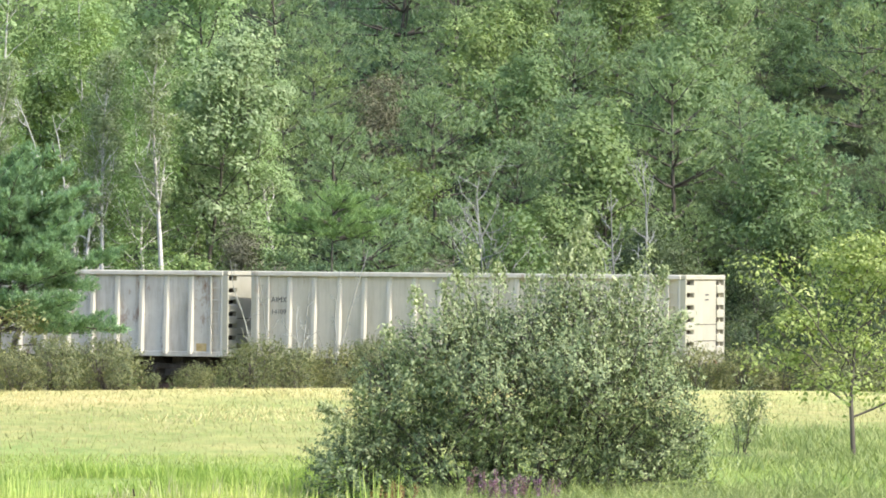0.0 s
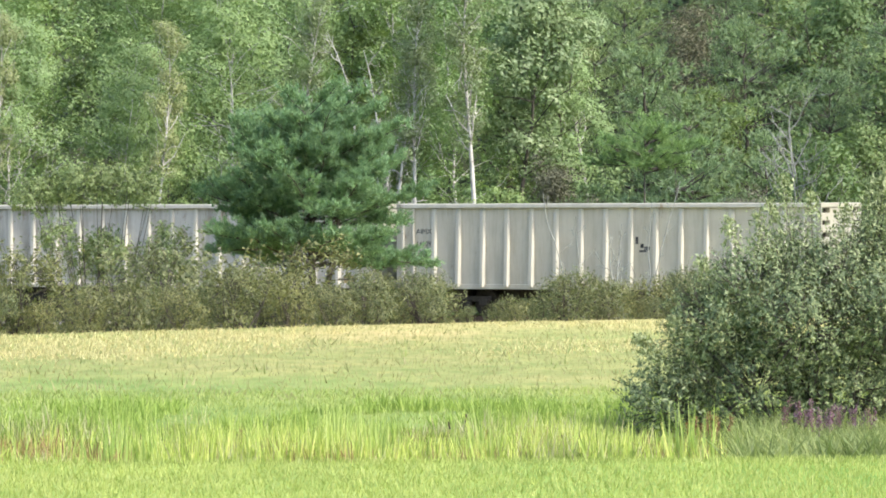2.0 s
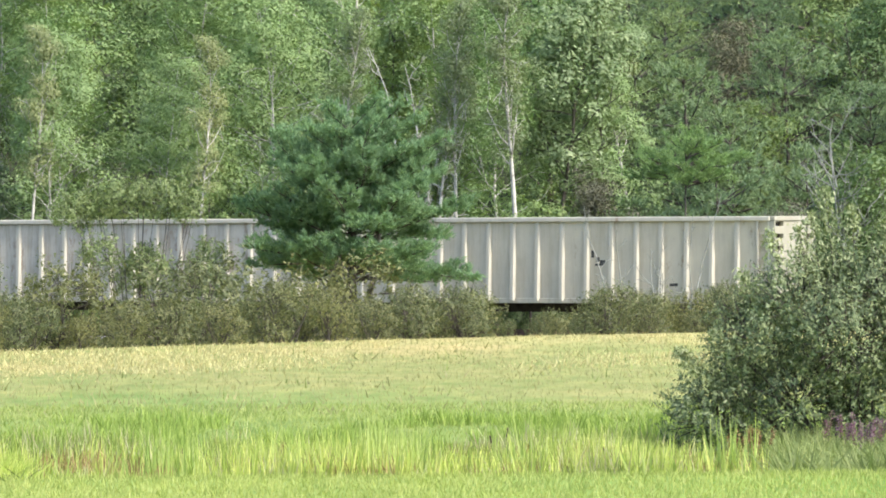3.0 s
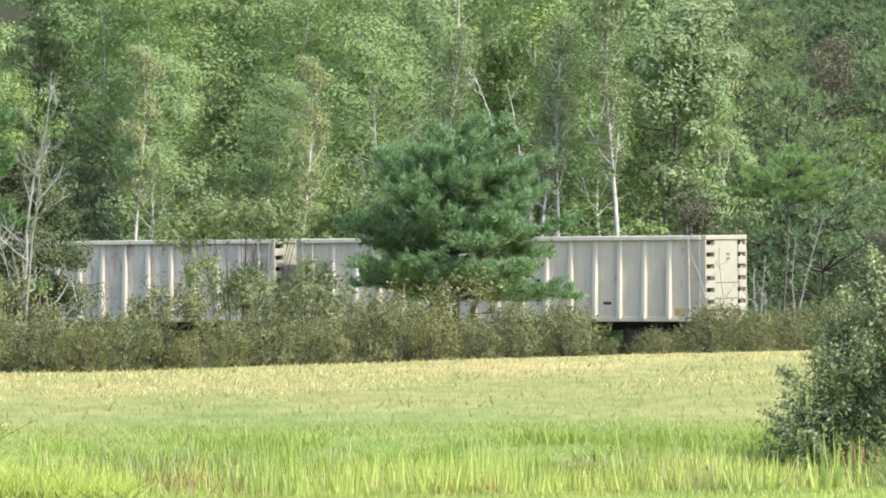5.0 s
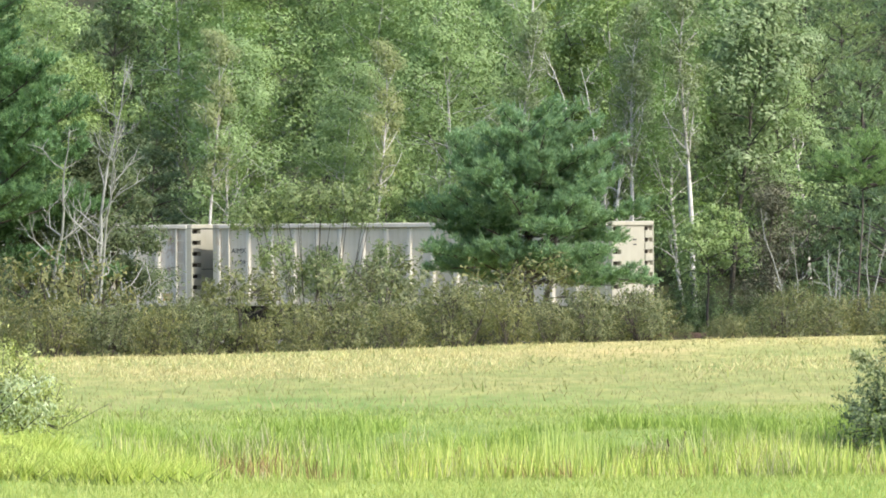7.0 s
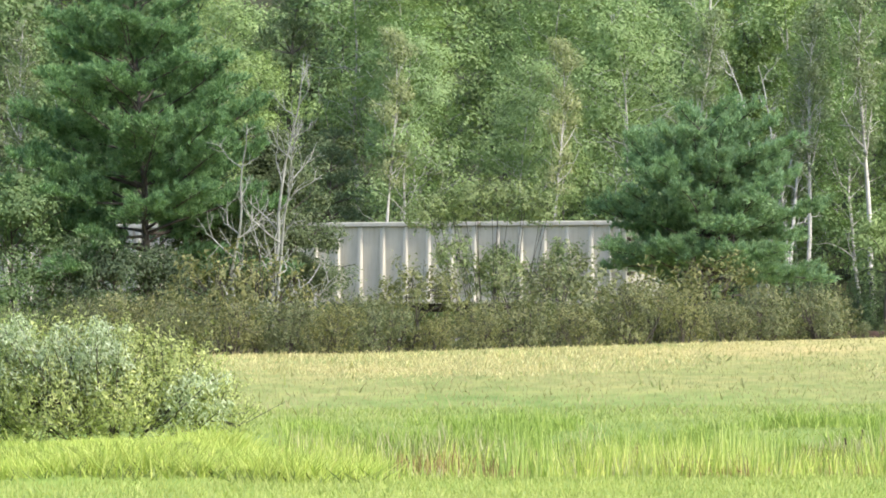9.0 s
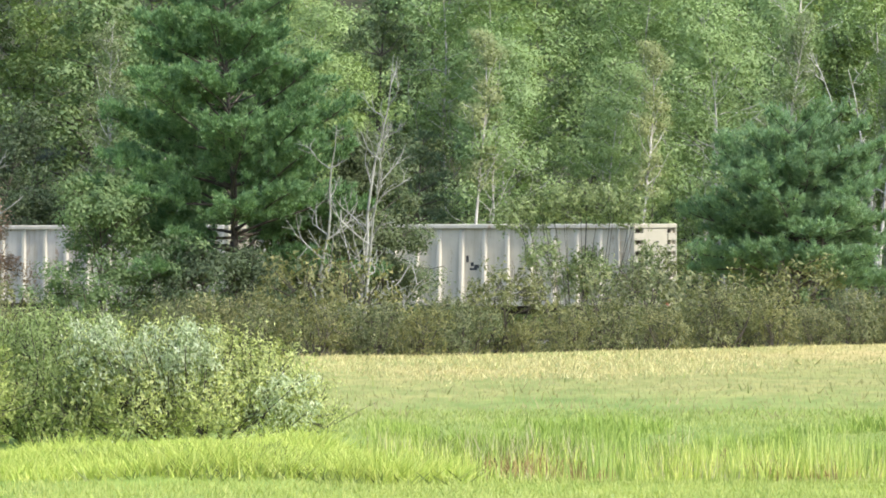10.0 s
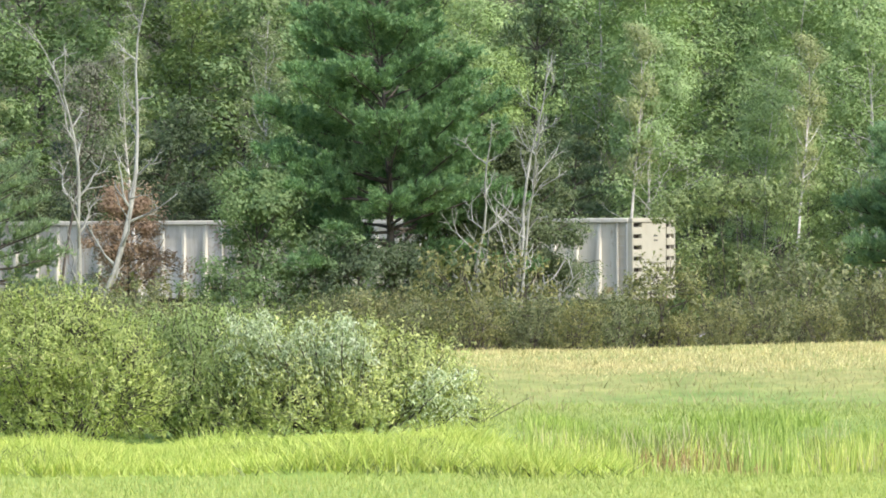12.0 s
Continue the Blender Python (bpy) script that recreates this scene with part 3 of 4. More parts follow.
def build_forest():
    rg = rngs(11)
    kinds = {
        "aspen": [crown_tree("aspen_tree", LBL["aspen"], rngs(20 + i), 11.5 + i, 3.1, 0.14, 32, 3, 150, 0.066, M_ASPEN, M_WHITE if i else M_BARK, 0.09, 0.95, limb_k=0.25, light=0.6) for i in range(3)],
        "birch": [crown_tree("birch_tree", LBL["birch"], rngs(30 + i), 11.5, 1.5, 0.46, 26, 3, 80, 0.055, M_BIRCH, M_WHITE, 0.12, 0.5, 0.9, 0.15, limb_k=0.24) for i in range(3)],
        "broad": [crown_tree("broadleaf_tree", LBL["broad"], rngs(40 + i), 10.5, 3.1, 0.06, 34, 3, 140, 0.072, M_BROAD, M_BARK, 0.15, 1.0, 0.35) for i in range(3)],
        "fir": [pine_tree("conifer_tree", LBL["fir"], rngs(50 + i), 11.0, 2.8, 0.08, 12, 7, 26, M_FIR, 0.26, 8) for i in range(2)],
        "brown": [crown_tree("thicket_tree", LBL["brown"], rngs(60 + i), 7.5, 2.8, 0.06, 34, 3, 100, 0.06, M_BROWN, M_TWIG, 0.06, 0.9, 0.7) for i in range(2)],
        "far_aspen": [crown_tree("aspen_tree", LBL["aspen"], rngs(25 + i), 12, 2.9, 0.2, 24, 3, 95, 0.10, M_ASPEN, M_BARK, 0.11, 1.05, light=0.6) for i in range(2)],
        "far_broad": [crown_tree("broadleaf_tree", LBL["broad"], rngs(45 + i), 11, 3.1, 0.15, 26, 3, 90, 0.105, M_BROAD, M_BARK, 0.15, 1.1, 0.35) for i in range(2)],
        "far_fir": [pine_tree("conifer_tree", LBL["fir"], rngs(55), 12.0, 2.7, 0.2, 11, 6, 22, M_FIR, 0.3, 9)],
        "scrub_pine": [pine_tree("scrub_pine", "bushy round-topped young pine on the hillside", rngs(160 + i), 6.2, 2.7, 0.06, 8, 7, 36, M_SCRUBPINE, 0.23, 7, 0.1, taper=0.36, lump=0.28) for i in range(3)],
        "round_tree": [crown_tree("broadleaf_tree", "round dark green young broadleaf tree on the hillside", rngs(170 + i), 6.0, 2.9, 0.06, 30, 3, 95, 0.076, M_BROAD, M_BARK, 0.1, 0.9, 0.3) for i in range(2)],
        # this tree and the second brush carry the wood's shade in their leaf colour
        "dark_tree": [crown_tree("broadleaf_tree", "dark green broadleaf tree, its leaf colour deepened for the wood's shade", rngs(175 + i), 8.5, 2.8, 0.06, 32, 3, 100, 0.074, M_ALDER_SHADE, M_BARK, 0.12, 0.95, 0.3, light=0.0) for i in range(2)],
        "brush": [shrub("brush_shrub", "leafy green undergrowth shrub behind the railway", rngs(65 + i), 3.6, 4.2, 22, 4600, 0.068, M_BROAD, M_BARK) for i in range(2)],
        "shade_tinted_brush": [shrub("brush_shrub", "dark green undergrowth shrub, its leaf colour deepened for the wood's shade", rngs(67 + i), 3.6, 3.8, 22, 4200, 0.068, M_ALDER_SHADE, M_BARK) for i in range(2)],
    }
    used = {}

    def grow(kind, az, d, size, tall=1.0):
        src = kinds[kind][int(rg.integers(len(kinds[kind])))]
        if src in used:
            return stand(src, az, d, size, rg.uniform(0, 360), 0.1, tall)
        used[src] = True
        x, y, z = spot(az, d)
        src.matrix_basis = pose(x, y, z - 0.1, 0, 0, rg.uniform(0, 360)) @ Matrix.Diagonal((size, size, size * tall, 1))
        return src

    # white trunks that stand out at the wood's edge
    for az, d, size, tall in ((2.39, 195, 1.08, 1.15), (1.70, 196, 0.85, 1.1), (1.45, 195, 0.95, 1.1), (-1.10, 193, 0.72, 1.15),
                              (3.58, 206, 1.0, 1.15), (-2.88, 200, 0.8, 1.1), (-8.0, 198, 0.9, 1.15), (0.35, 200, 0.9, 1.1)):
        grow("birch", az, d, size, tall)
    for az in (2.42, 1.6, -2.9, 0.4):
        grow("shade_tinted_brush", az, 192, 0.78)
    az = -10.5
    while az < 11.5:
        # past 5 degrees all brush is the darkened kind, for the wood's dim interior
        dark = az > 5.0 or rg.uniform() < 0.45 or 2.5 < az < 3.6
        grow("shade_tinted_brush" if dark else "brush", az, rg.uniform(191, 196) if az < 5 else rg.uniform(188, 193), rg.uniform(0.6, 0.95) * (1.3 if az > 5 else 1))
        az += rg.uniform(0.45, 0.75)
    for row, (d0, step) in enumerate(((204.5, 0.86), (210, 0.86), (217.5, 0.86), (231, 0.9), (249, 0.86))):
        az = -10.8 + 0.3 * (row % 3)
        while az < 3.4:
            a, d, u = az + rg.uniform(-0.25, 0.25), d0 + rg.uniform(-3, 3), rg.uniform()
            az += step * rg.uniform(0.75, 1.2)
            if a > 3.4:
                continue
            if a < -6.6:
                kind = "broad" if u < 0.78 else "birch" if u < 0.9 else "fir"
            elif a < -3.2:
                kind = "broad" if u < 0.60 else "aspen" if u < 0.90 else "fir"
            else:
                kind = "aspen" if u < 0.74 else "birch" if u < 0.86 else "broad"
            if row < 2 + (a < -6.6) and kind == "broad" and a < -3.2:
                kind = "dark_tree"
            if row > 2:
                kind = {"birch": "far_aspen"}.get(kind, "far_" + kind)
            grow(kind, a, d, rg.uniform(0.85, 1.25) * (0.84 if row == 0 else 1.12 if row == 4 else 1.0), rg.uniform(0.9, 1.1))
    for d0 in (214, 226):
        az = -10.6
        while az < 3.3:
            grow("brush" if rg.uniform() < 0.5 else "shade_tinted_brush", az, d0 + rg.uniform(-3, 3), rg.uniform(0.6, 0.85))
            az += rg.uniform(0.8, 1.3)
    # more brush with shade put into its leaves, between the hillside tiers
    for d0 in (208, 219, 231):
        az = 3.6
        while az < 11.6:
            grow("shade_tinted_brush", az, d0 + rg.uniform(-3, 3), rg.uniform(0.6, 0.9))
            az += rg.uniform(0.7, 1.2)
    # the hillside: young pines and low broadleaf trees, tier over tier
    for row, (d0, step) in enumerate(((199, 0.95), (205, 0.95), (211, 0.95), (218, 0.98), (225, 0.98), (233, 1.0), (242, 1.0), (252, 0.9), (262, 0.9))):
        az = 3.3 + 0.35 * (row % 3)
        while az < 11.8:
            a, d, u = az + rg.uniform(-0.3, 0.3), d0 + rg.uniform(-3, 3), rg.uniform()
            if a < 5.6:
                kind = "brown" if u < (0.42 if row < 3 else 0.3 if row < 5 else 0) else "scrub_pine" if u < 0.93 else "round_tree"
            elif a < 8.2:
                kind = "scrub_pine" if u < 0.5 else "brown" if u < 0.62 and row < 5 else "round_tree"
            else:
                kind = "round_tree" if u < 0.68 else "scrub_pine"
            # front hillside trees get the darkened leaves in place of deep shade
            if a > 6.0 and row < 2:
                kind = "dark_tree"
            grow(kind, a, d, rg.uniform(0.75, 1.25) * (0.95 if kind == "brown" else 1.3 if row > 6 else 1.0))
            az += step * rg.uniform(0.75, 1.25)
    poplar = crown_tree("poplar_tree", "tall poplar with silvery green leaves", rngs(180), 14.0, 3.0, 0.4, 34, 3, 130, 0.085, M_POPLAR, M_BARK, 0.12, 0.85, limb_k=0.25, light=0.6)
    x, y, z = spot(2.72, 203)
    poplar.matrix_basis = pose(x, y, z)
    discard(ob for group in kinds.values() for ob in group if ob not in used)


build_forest()


# ---- named trees in front of and beside the railway ----
def put(ob, az, d, turn=0.0, sink=0.05):
    x, y, z = spot(az, d)
    ob.matrix_basis = pose(x, y, z - sink, 0, 0, turn)
    return ob


def build_near_trees():
    put(bough_pine("white_pine", "bushy blue-green white pine standing before the railway", rngs(71), 7.0, 3.5, 0.40, 11, 10, M_PINE, 0.17, 0.30, 0.17, 3, 0.034, 1.2, -0.04), 0.60, 163, 40)
    put(bough_pine("white_pine", "tall layered white pine with bright green tips", rngs(72), 11.4, 4.3, 0.30, 13, 9, M_TALLPINE, 0.18, 0.38, 0.17, 1, 0.036, 1.15, -0.02), -5.3, 160, 10)
    put(bough_pine("white_pine", "dull green pine growing beside a dead tree", rngs(92), 6.6, 2.6, 0.30, 8, 7, M_SCRUBPINE, 0.18, 0.5, 0.1, 1, 0.036, 0.7), -9.6, 161, 80)
    put(bough_pine("small_pine", "small flat-topped pine with a thin bare trunk", rngs(81), 6.8, 2.0, 0.84, 4, 9, M_TALLPINE, 0.15, 0.3, 0.05, 1, 0.026, 1.0), 4.06, 186)
    put(bare_tree("dead_tree", "dead bare tree with pale upright forked limbs", rngs(73), 7.8, 12, M_PALE, 0.08, 2.3, 1), -4.42, 157)
    put(bare_tree("dead_tree", "dead bare tree with pale upright forked limbs", rngs(74), 9.6, 12, M_PALE, 0.08, 2.7, 2), -4.0, 157.5)
    put(bare_tree("dead_tree", "small bleached dead shrub tree with spreading twigs", rngs(75), 3.9, 7, M_PALE, 0.045, 1.3, 3, low=1), 3.8, 173.5)
    put(bare_tree("dead_tree", "thin grey dead sapling with few twigs", rngs(93), 5.4, 6, M_PALE, 0.035, 0.9, 2), 4.2, 173)
    put(bare_tree("dead_tree", "thin grey dead sapling with few twigs", rngs(94), 5.0, 6, M_PALE, 0.03, 0.9, 2), 3.3, 172)
    put(bare_tree("dead_tree", "bare grey tree with white flaking bark and thin limbs", rngs(76), 12.5, 13, M_PALE, 0.12, 2.4, 2), -8.6, 160)
    put(bare_tree("dead_tree", "bleached bare twigs of a fallen limb by the alders", rngs(95), 3.0, 6, M_PALE, 0.04, 1.9, 2, 0.5), -3.9, 156.5)
    for az, h, seed in ((1.05, 12.0, 96), (1.22, 11.0, 97), (1.5, 10.5, 98)):
        put(bare_tree("dead_birch", "bare-topped white birch at the wood's edge", rngs(seed), h, 11, M_WHITE, 0.10, 1.9, 1, low=4), az, 196.5)
    put(bare_tree("dead_tree", "twisted bare limbs of a dead tree on the hillside", rngs(99), 8.2, 10, M_PALE, 0.10, 3.6, 2, 0.12, low=5), 5.9, 197)
    put(bare_tree("dead_tree", "grey dead tree with crooked bare limbs on the hillside", rngs(100), 9.0, 9, M_PALE, 0.09, 2.6, 2, low=5), 7.3, 198)
    put(bare_tree("dead_shrub", "bleached bare twigs of a dead shrub in the scrub", rngs(87), 2.5, 7, M_PALE, 0.035, 1.1, 4, low=1), -7.0, 149)
    put(bare_tree("dead_shrub", "bleached bare twigs of a dead shrub in the scrub", rngs(88), 2.3, 7, M_PALE, 0.035, 1.1, 4, low=1), -6.6, 149)

    def alder(label, seed, h, r, per, mat, az, d):
        put(crown_tree("alder_tree", label, rngs(seed), h, r, 0.07, 32, 4, per, 0.052, mat, M_BARK, 0.08, 0.6, 0.6), az, d)

    alder("tall dark green alder with crooked branches", 77, 7.4, 2.3, 220, M_ALDER_SHADE, -3.72, 161)
    alder("dark green alder growing against the tall pine", 82, 5.4, 1.9, 120, M_ALDER_SHADE, -4.75, 163)
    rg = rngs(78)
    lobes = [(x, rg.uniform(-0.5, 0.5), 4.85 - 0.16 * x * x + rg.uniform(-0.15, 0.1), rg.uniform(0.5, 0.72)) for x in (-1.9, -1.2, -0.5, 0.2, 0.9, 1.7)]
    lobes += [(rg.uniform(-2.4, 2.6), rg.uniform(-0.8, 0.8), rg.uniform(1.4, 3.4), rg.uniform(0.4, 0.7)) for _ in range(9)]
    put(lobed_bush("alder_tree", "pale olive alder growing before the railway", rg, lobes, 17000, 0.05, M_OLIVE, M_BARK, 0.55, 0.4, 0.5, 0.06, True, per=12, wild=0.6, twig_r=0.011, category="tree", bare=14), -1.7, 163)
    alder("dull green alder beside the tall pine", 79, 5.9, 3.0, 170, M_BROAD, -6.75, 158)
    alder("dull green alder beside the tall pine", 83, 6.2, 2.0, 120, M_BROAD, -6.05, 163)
    alder("low dark twiggy alder under the tall pine", 110, 3.7, 2.4, 90, M_ALDER_SHADE, -5.7, 157)
    alder("low dark twiggy alder under the tall pine", 111, 3.4, 2.2, 90, M_ALDER_SHADE, -5.05, 158)
    alder("dark green alder with crooked branches", 85, 5.6, 1.9, 120, M_ALDER_SHADE, -4.4, 165)
    put(crown_tree("young_tree", "yellow-green young tree behind the railway", rngs(84), 4.7, 1.9, 0.55, 16, 4, 80, 0.055, M_ASPEN, M_BARK, 0.06, 0.5, 0.2), 2.5, 190)
    put(crown_tree("dead_conifer", "dying conifer with soft rust-brown needles", rngs(80), 5.8, 1.9, 0.42, 24, 4, 130, 0.045, M_RUST, M_TWIG, 0.06, 0.55, 0.3), -8.15, 163)
    put(crown_tree("dead_conifer", "dying conifer with thin brown needles behind a dead tree", rngs(180), 10.5, 1.9, 0.5, 22, 3, 60, 0.045, M_BROWN, M_TWIG, 0.07, 0.6, 0.4), -8.9, 170)


build_near_trees()


def bush_height(az):
    """How tall the scrub stands, by direction."""
    if az < -6:
        return 1.15
    if az < 1.9:
        return 1.24
    return 0.70 if az < 3.2 else 0.92


def build_hedge():
    def scrub(i):
        r = rngs(90 + i)
        lobes = [(r.uniform(-0.8, 0.8), r.uniform(-0.4, 0.4), 0.22, r.uniform(0.35, 0.5)) for _ in range(4)]
        lobes += [(r.uniform(-0.75, 0.75), r.uniform(-0.5, 0.5), r.uniform(0.35, 1.05), r.uniform(0.38, 0.68)) for _ in range(6)]
        return lobed_bush("scrub_bush", "dull olive scrub bush at the edge of the hay field", r, lobes, 5000, 0.039, M_DULL, M_TWIG, 0.5, 0.3, 0.5, 0.1, True, per=12, wild=0.5, bare=8, twig_r=0.012)

    src = [scrub(i) for i in range(5)]
    rg, used = rngs(91), set()
    for row, (dd, step, s) in enumerate(((1.3, 0.52, 0.80), (4.2, 0.60, 1.08), (8.5, 1.05, 1.35))):
        az = -10.4
        while az < (12 if row < 2 else 6):
            i = int(rg.integers(5))
            a, size = az + rg.uniform(-0.1, 0.1), s * rg.uniform(0.72, 1.25) * bush_height(az)
            d = edge_d(a) + dd + rg.uniform(-0.5, 0.5)
            if i not in used:
                used.add(i)
                x, y, z = spot(a, d)
                src[i].matrix_basis = pose(x, y, z - 0.05) @ Matrix.Scale(size, 4)
            else:
                stand(src[i], a, d, size, rg.uniform(0, 360))
            az += step * rg.uniform(0.8, 1.2) * (0.8 + 0.2 * size)
    discard(ob for i, ob in enumerate(src) if i not in used)


build_hedge()


def build_foreground():
    leads = ((1.18, 4.5), (0.98, 4.2), (0.75, 3.95), (1.4, 3.95), (-0.67, 3.98), (-0.25, 3.75), (-1.57, 3.35), (2.2, 4.05), (2.45, 3.7), (2.0, 3.6),
             (-1.1, 3.4), (0.3, 3.55), (-0.9, 3.6), (1.7, 3.5), (2.75, 3.0), (-2.0, 2.7), (-2.45, 1.75), (-3.0, 1.45))
    lobes = ((-2.5, 0.0, 0.5, 0.7), (-2.0, 0.3, 1.0, 0.6), (-1.75, -0.2, 1.75, 0.75), (-1.1, -0.3, 2.35, 0.75), (-0.5, 0.2, 2.75, 0.55), (-0.4, -0.9, 1.8, 0.9), (0.2, -0.4, 2.5, 0.75), (1.05, -0.2, 3.0, 0.62),
             (0.95, -0.9, 2.0, 0.85), (1.2, 0.3, 1.1, 1.0), (2.05, -0.2, 2.7, 0.6), (2.2, -0.5, 1.75, 0.7), (2.6, 0.0, 1.05, 0.62), (2.9, 0.1, 0.5, 0.4), (0.2, -0.2, 0.8, 0.9), (-1.1, -0.1, 0.8, 0.95), (1.9, -0.3, 0.6, 0.6))
    put(lobed_bush("willow_bush", "large grey-green willow bush with upright leading shoots", rngs(101), lobes, 76000, 0.036, M_BUSH, M_BARK, 0.42, 0.42, 0.6, 0.14, leads=tuple((x, -0.4, top + 0.22) for x, top in leads), lead_mat=M_SHOOT, lead_n=900, wild=0.5), 6.03, 86)
    put(crown_tree("young_tree", "young broadleaf tree with bright green drooping leaves", rngs(102), 4.6, 2.9, 0.26, 24, 4, 100, 0.045, M_YOUNG, M_BARK, 0.055, 0.5, 0.4, tri=False), 9.68, 101)
    put(lobed_bush("sapling", "small pale green willow sapling in the grass", rngs(103), ((0, 0, 0.5, 0.34), (0.15, 0, 0.95, 0.26), (-0.2, 0, 0.85, 0.22)), 620, 0.05, M_SHOOT, M_TWIG, 0.4, 0.35, 0.9, 0.05, leads=((0.1, 0, 1.5), (-0.22, 0, 1.25), (0.35, 0, 1.2)), lead_n=90, twig_r=0.006), 8.52, 104)

    def shoots(seed, x0, x1, tops, n):
        r = rngs(seed)
        return tuple((r.uniform(x0, x1), r.uniform(-1.5, 0.1), r.uniform(*tops)) for _ in range(n))

    put(lobed_bush("silver_willow_bush", "rounded willow bush with silvery leaf undersides", rngs(104),
                   ((-1.3, -0.3, 0.95, 0.8), (-0.4, 0, 1.15, 0.75), (0.4, 0.1, 1.1, 0.75), (-0.7, -0.9, 0.6, 0.65), (0.4, -0.9, 0.6, 0.6), (1.2, 0, 0.85, 0.75), (1.75, 0.1, 0.5, 0.55), (-1.7, -0.6, 0.5, 0.55)),
                   34000, 0.044, M_SAGE, M_BARK, 0.26, 0.45, 0.9, 0.12, leads=shoots(1, -1.8, 0.5, (1.2, 2.1), 46) + shoots(4, 0.8, 2.1, (0.6, 1.2), 14), lead_mat=M_SILVER, lead_n=210, bare=40, wild=0.5), -5.85, 84)
    put(lobed_bush("green_willow_bush", "rounded bright green willow bush", rngs(105),
                   ((-1.1, 0, 1.4, 1.0), (0, 0, 1.55, 0.95), (0.8, -0.1, 1.2, 0.8), (-0.4, -0.7, 1.35, 0.75), (0.9, -0.5, 0.7, 0.65), (-1.5, -0.2, 0.7, 0.75), (1.2, 0.2, 0.6, 0.6), (-0.4, 0.0, 0.5, 0.8), (0.3, -0.2, 0.5, 0.7), (-1.0, 0.3, 0.5, 0.8)),
                   46000, 0.042, M_WILLOW, M_BARK, 0.26, 0.42, 0.8, 0.14, wild=0.5), -8.85, 84)
    put(lobed_bush("green_willow_bush", "yellow-green willow bush between two others", rngs(106),
                   ((-0.9, 0, 1.2, 0.8), (0, 0, 1.3, 0.8), (0.8, 0.1, 1.2, 0.75), (-0.2, -0.6, 0.7, 0.7), (0.7, -0.5, 0.6, 0.65), (-0.9, -0.5, 0.6, 0.6)),
                   30000, 0.042, M_WILLOW, M_BARK, 0.26, 0.45, 0.9, 0.12, leads=shoots(3, -1.3, 1.3, (1.6, 2.15), 10), lead_n=110, bare=30), -7.4, 86.5)


build_foreground()


# ---- grass: stands of blades, too many to count ----
def grass(name, label, rng, n, az0, az1, d0, d1, h0, h1, width, mat, lean=0.35, keep=None):
    az, d = np.radians(rng.uniform(az0, az1, n)), np.sqrt(rng.uniform(d0 ** 2, d1 ** 2, n))
    x, y = d * np.sin(az), d * np.cos(az)
    root = np.stack([x, y, 0 * x], 1)
    if keep is not None:
        root = root[keep(root, rng)]
    root[:, 2] = [ground_z(a, b) - 0.02 for a, b, _ in root]
    n = len(root)
    h = rng.uniform(h0, h1, n)
    tip = root + np.stack([rng.normal(size=n) * lean * h * 0.6, rng.normal(size=n) * lean * h * 0.6, h], 1)
    me = blades(name, root, tip, rng.uniform(0.6, 1.4, n) * width, rng, mat)
    return tagged(new(name, me), label, "grass", kind="stuff")


def patchy(scale, cut, soft=0.15):
    def keep(root, rng):
        v = np.array([noise.noise((p[0] * scale, p[1] * scale * 0.6, 3.1)) for p in root])
        return v + rng.normal(size=len(root)) * soft > cut
    return keep


def reeds(name, label, rng, clumps, per, tall, mat, cut, wide=0.034, d0=75.5, d1=87.5, lean=0.26, seed=7.7, az0=-3.9, az1=4.9):
    """Reed clumps: fans of arching blades, in stands of uneven height along the wet strip."""
    az, d = np.radians(rng.uniform(az0, az1, clumps)), rng.uniform(d0, d1, clumps)
    c = np.stack([d * np.sin(az), d * np.cos(az), 0 * d], 1)
    v = np.array([noise.noise((p[0] * 0.6, p[1] * 0.3, seed)) for p in c])
    c, v = c[v > cut - 0.12], v[v > cut - 0.12]
    hc = tall * np.clip(0.75 + v * 0.9, 0.4, 1.25) * rng.uniform(0.75, 1.15, len(c))
    root = np.repeat(c, per, 0)
    n = len(root)
    root[:, :2] += rng.normal(size=(n, 2)) * 0.11
    root[:, 2] = [ground_z(a, b) - 0.02 for a, b, _ in root]
    h = np.repeat(hc, per) * rng.uniform(0.45, 1.1, n)
    tip = root + np.stack([rng.normal(size=n) * lean * h, rng.normal(size=n) * lean * 0.8 * h, h], 1)
    return tagged(new(name, blades(name, root, tip, rng.uniform(0.6, 1.4, n) * wide, rng, mat)), label, "reeds", kind="stuff")


def flower_plant(name, label, rng, h, mat, spikes):
    """A clump of leafy stems, each ending in a slender flower or seed spike."""
    t = plant(name, label, "wild flower")
    wood, lv = Wood(4), []
    for _ in range(spikes):
        a = rng.uniform(0, 6.28)
        pts = wander((rng.normal() * 0.12, rng.normal() * 0.12, -0.05), (math.cos(a) * 0.2, math.sin(a) * 0.2, 1), h * rng.uniform(0.7, 1.1), 5, rng, 0.06, 0.05)
        wood.limb(pts, 0.008, 0.004)
        k = rng.uniform(3.4, 5, 60)
        i = np.minimum(k.astype(int), 4)
        at = pts[i] + (pts[i + 1] - pts[i]) * (k - i)[:, None] + rng.normal(size=(60, 3)) * 0.018
        part("flower_spike", leaves("flower_spike", at, 0.022, rng, mat), mat, t)
        k = rng.uniform(0.6, 3.4, 24)
        i = k.astype(int)
        lv.append(pts[i] + (pts[i + 1] - pts[i]) * (k - i)[:, None] + rng.normal(size=(24, 3)) * 0.05)
    part("stem", wood.mesh("stem", M_WEED), M_WEED, t)
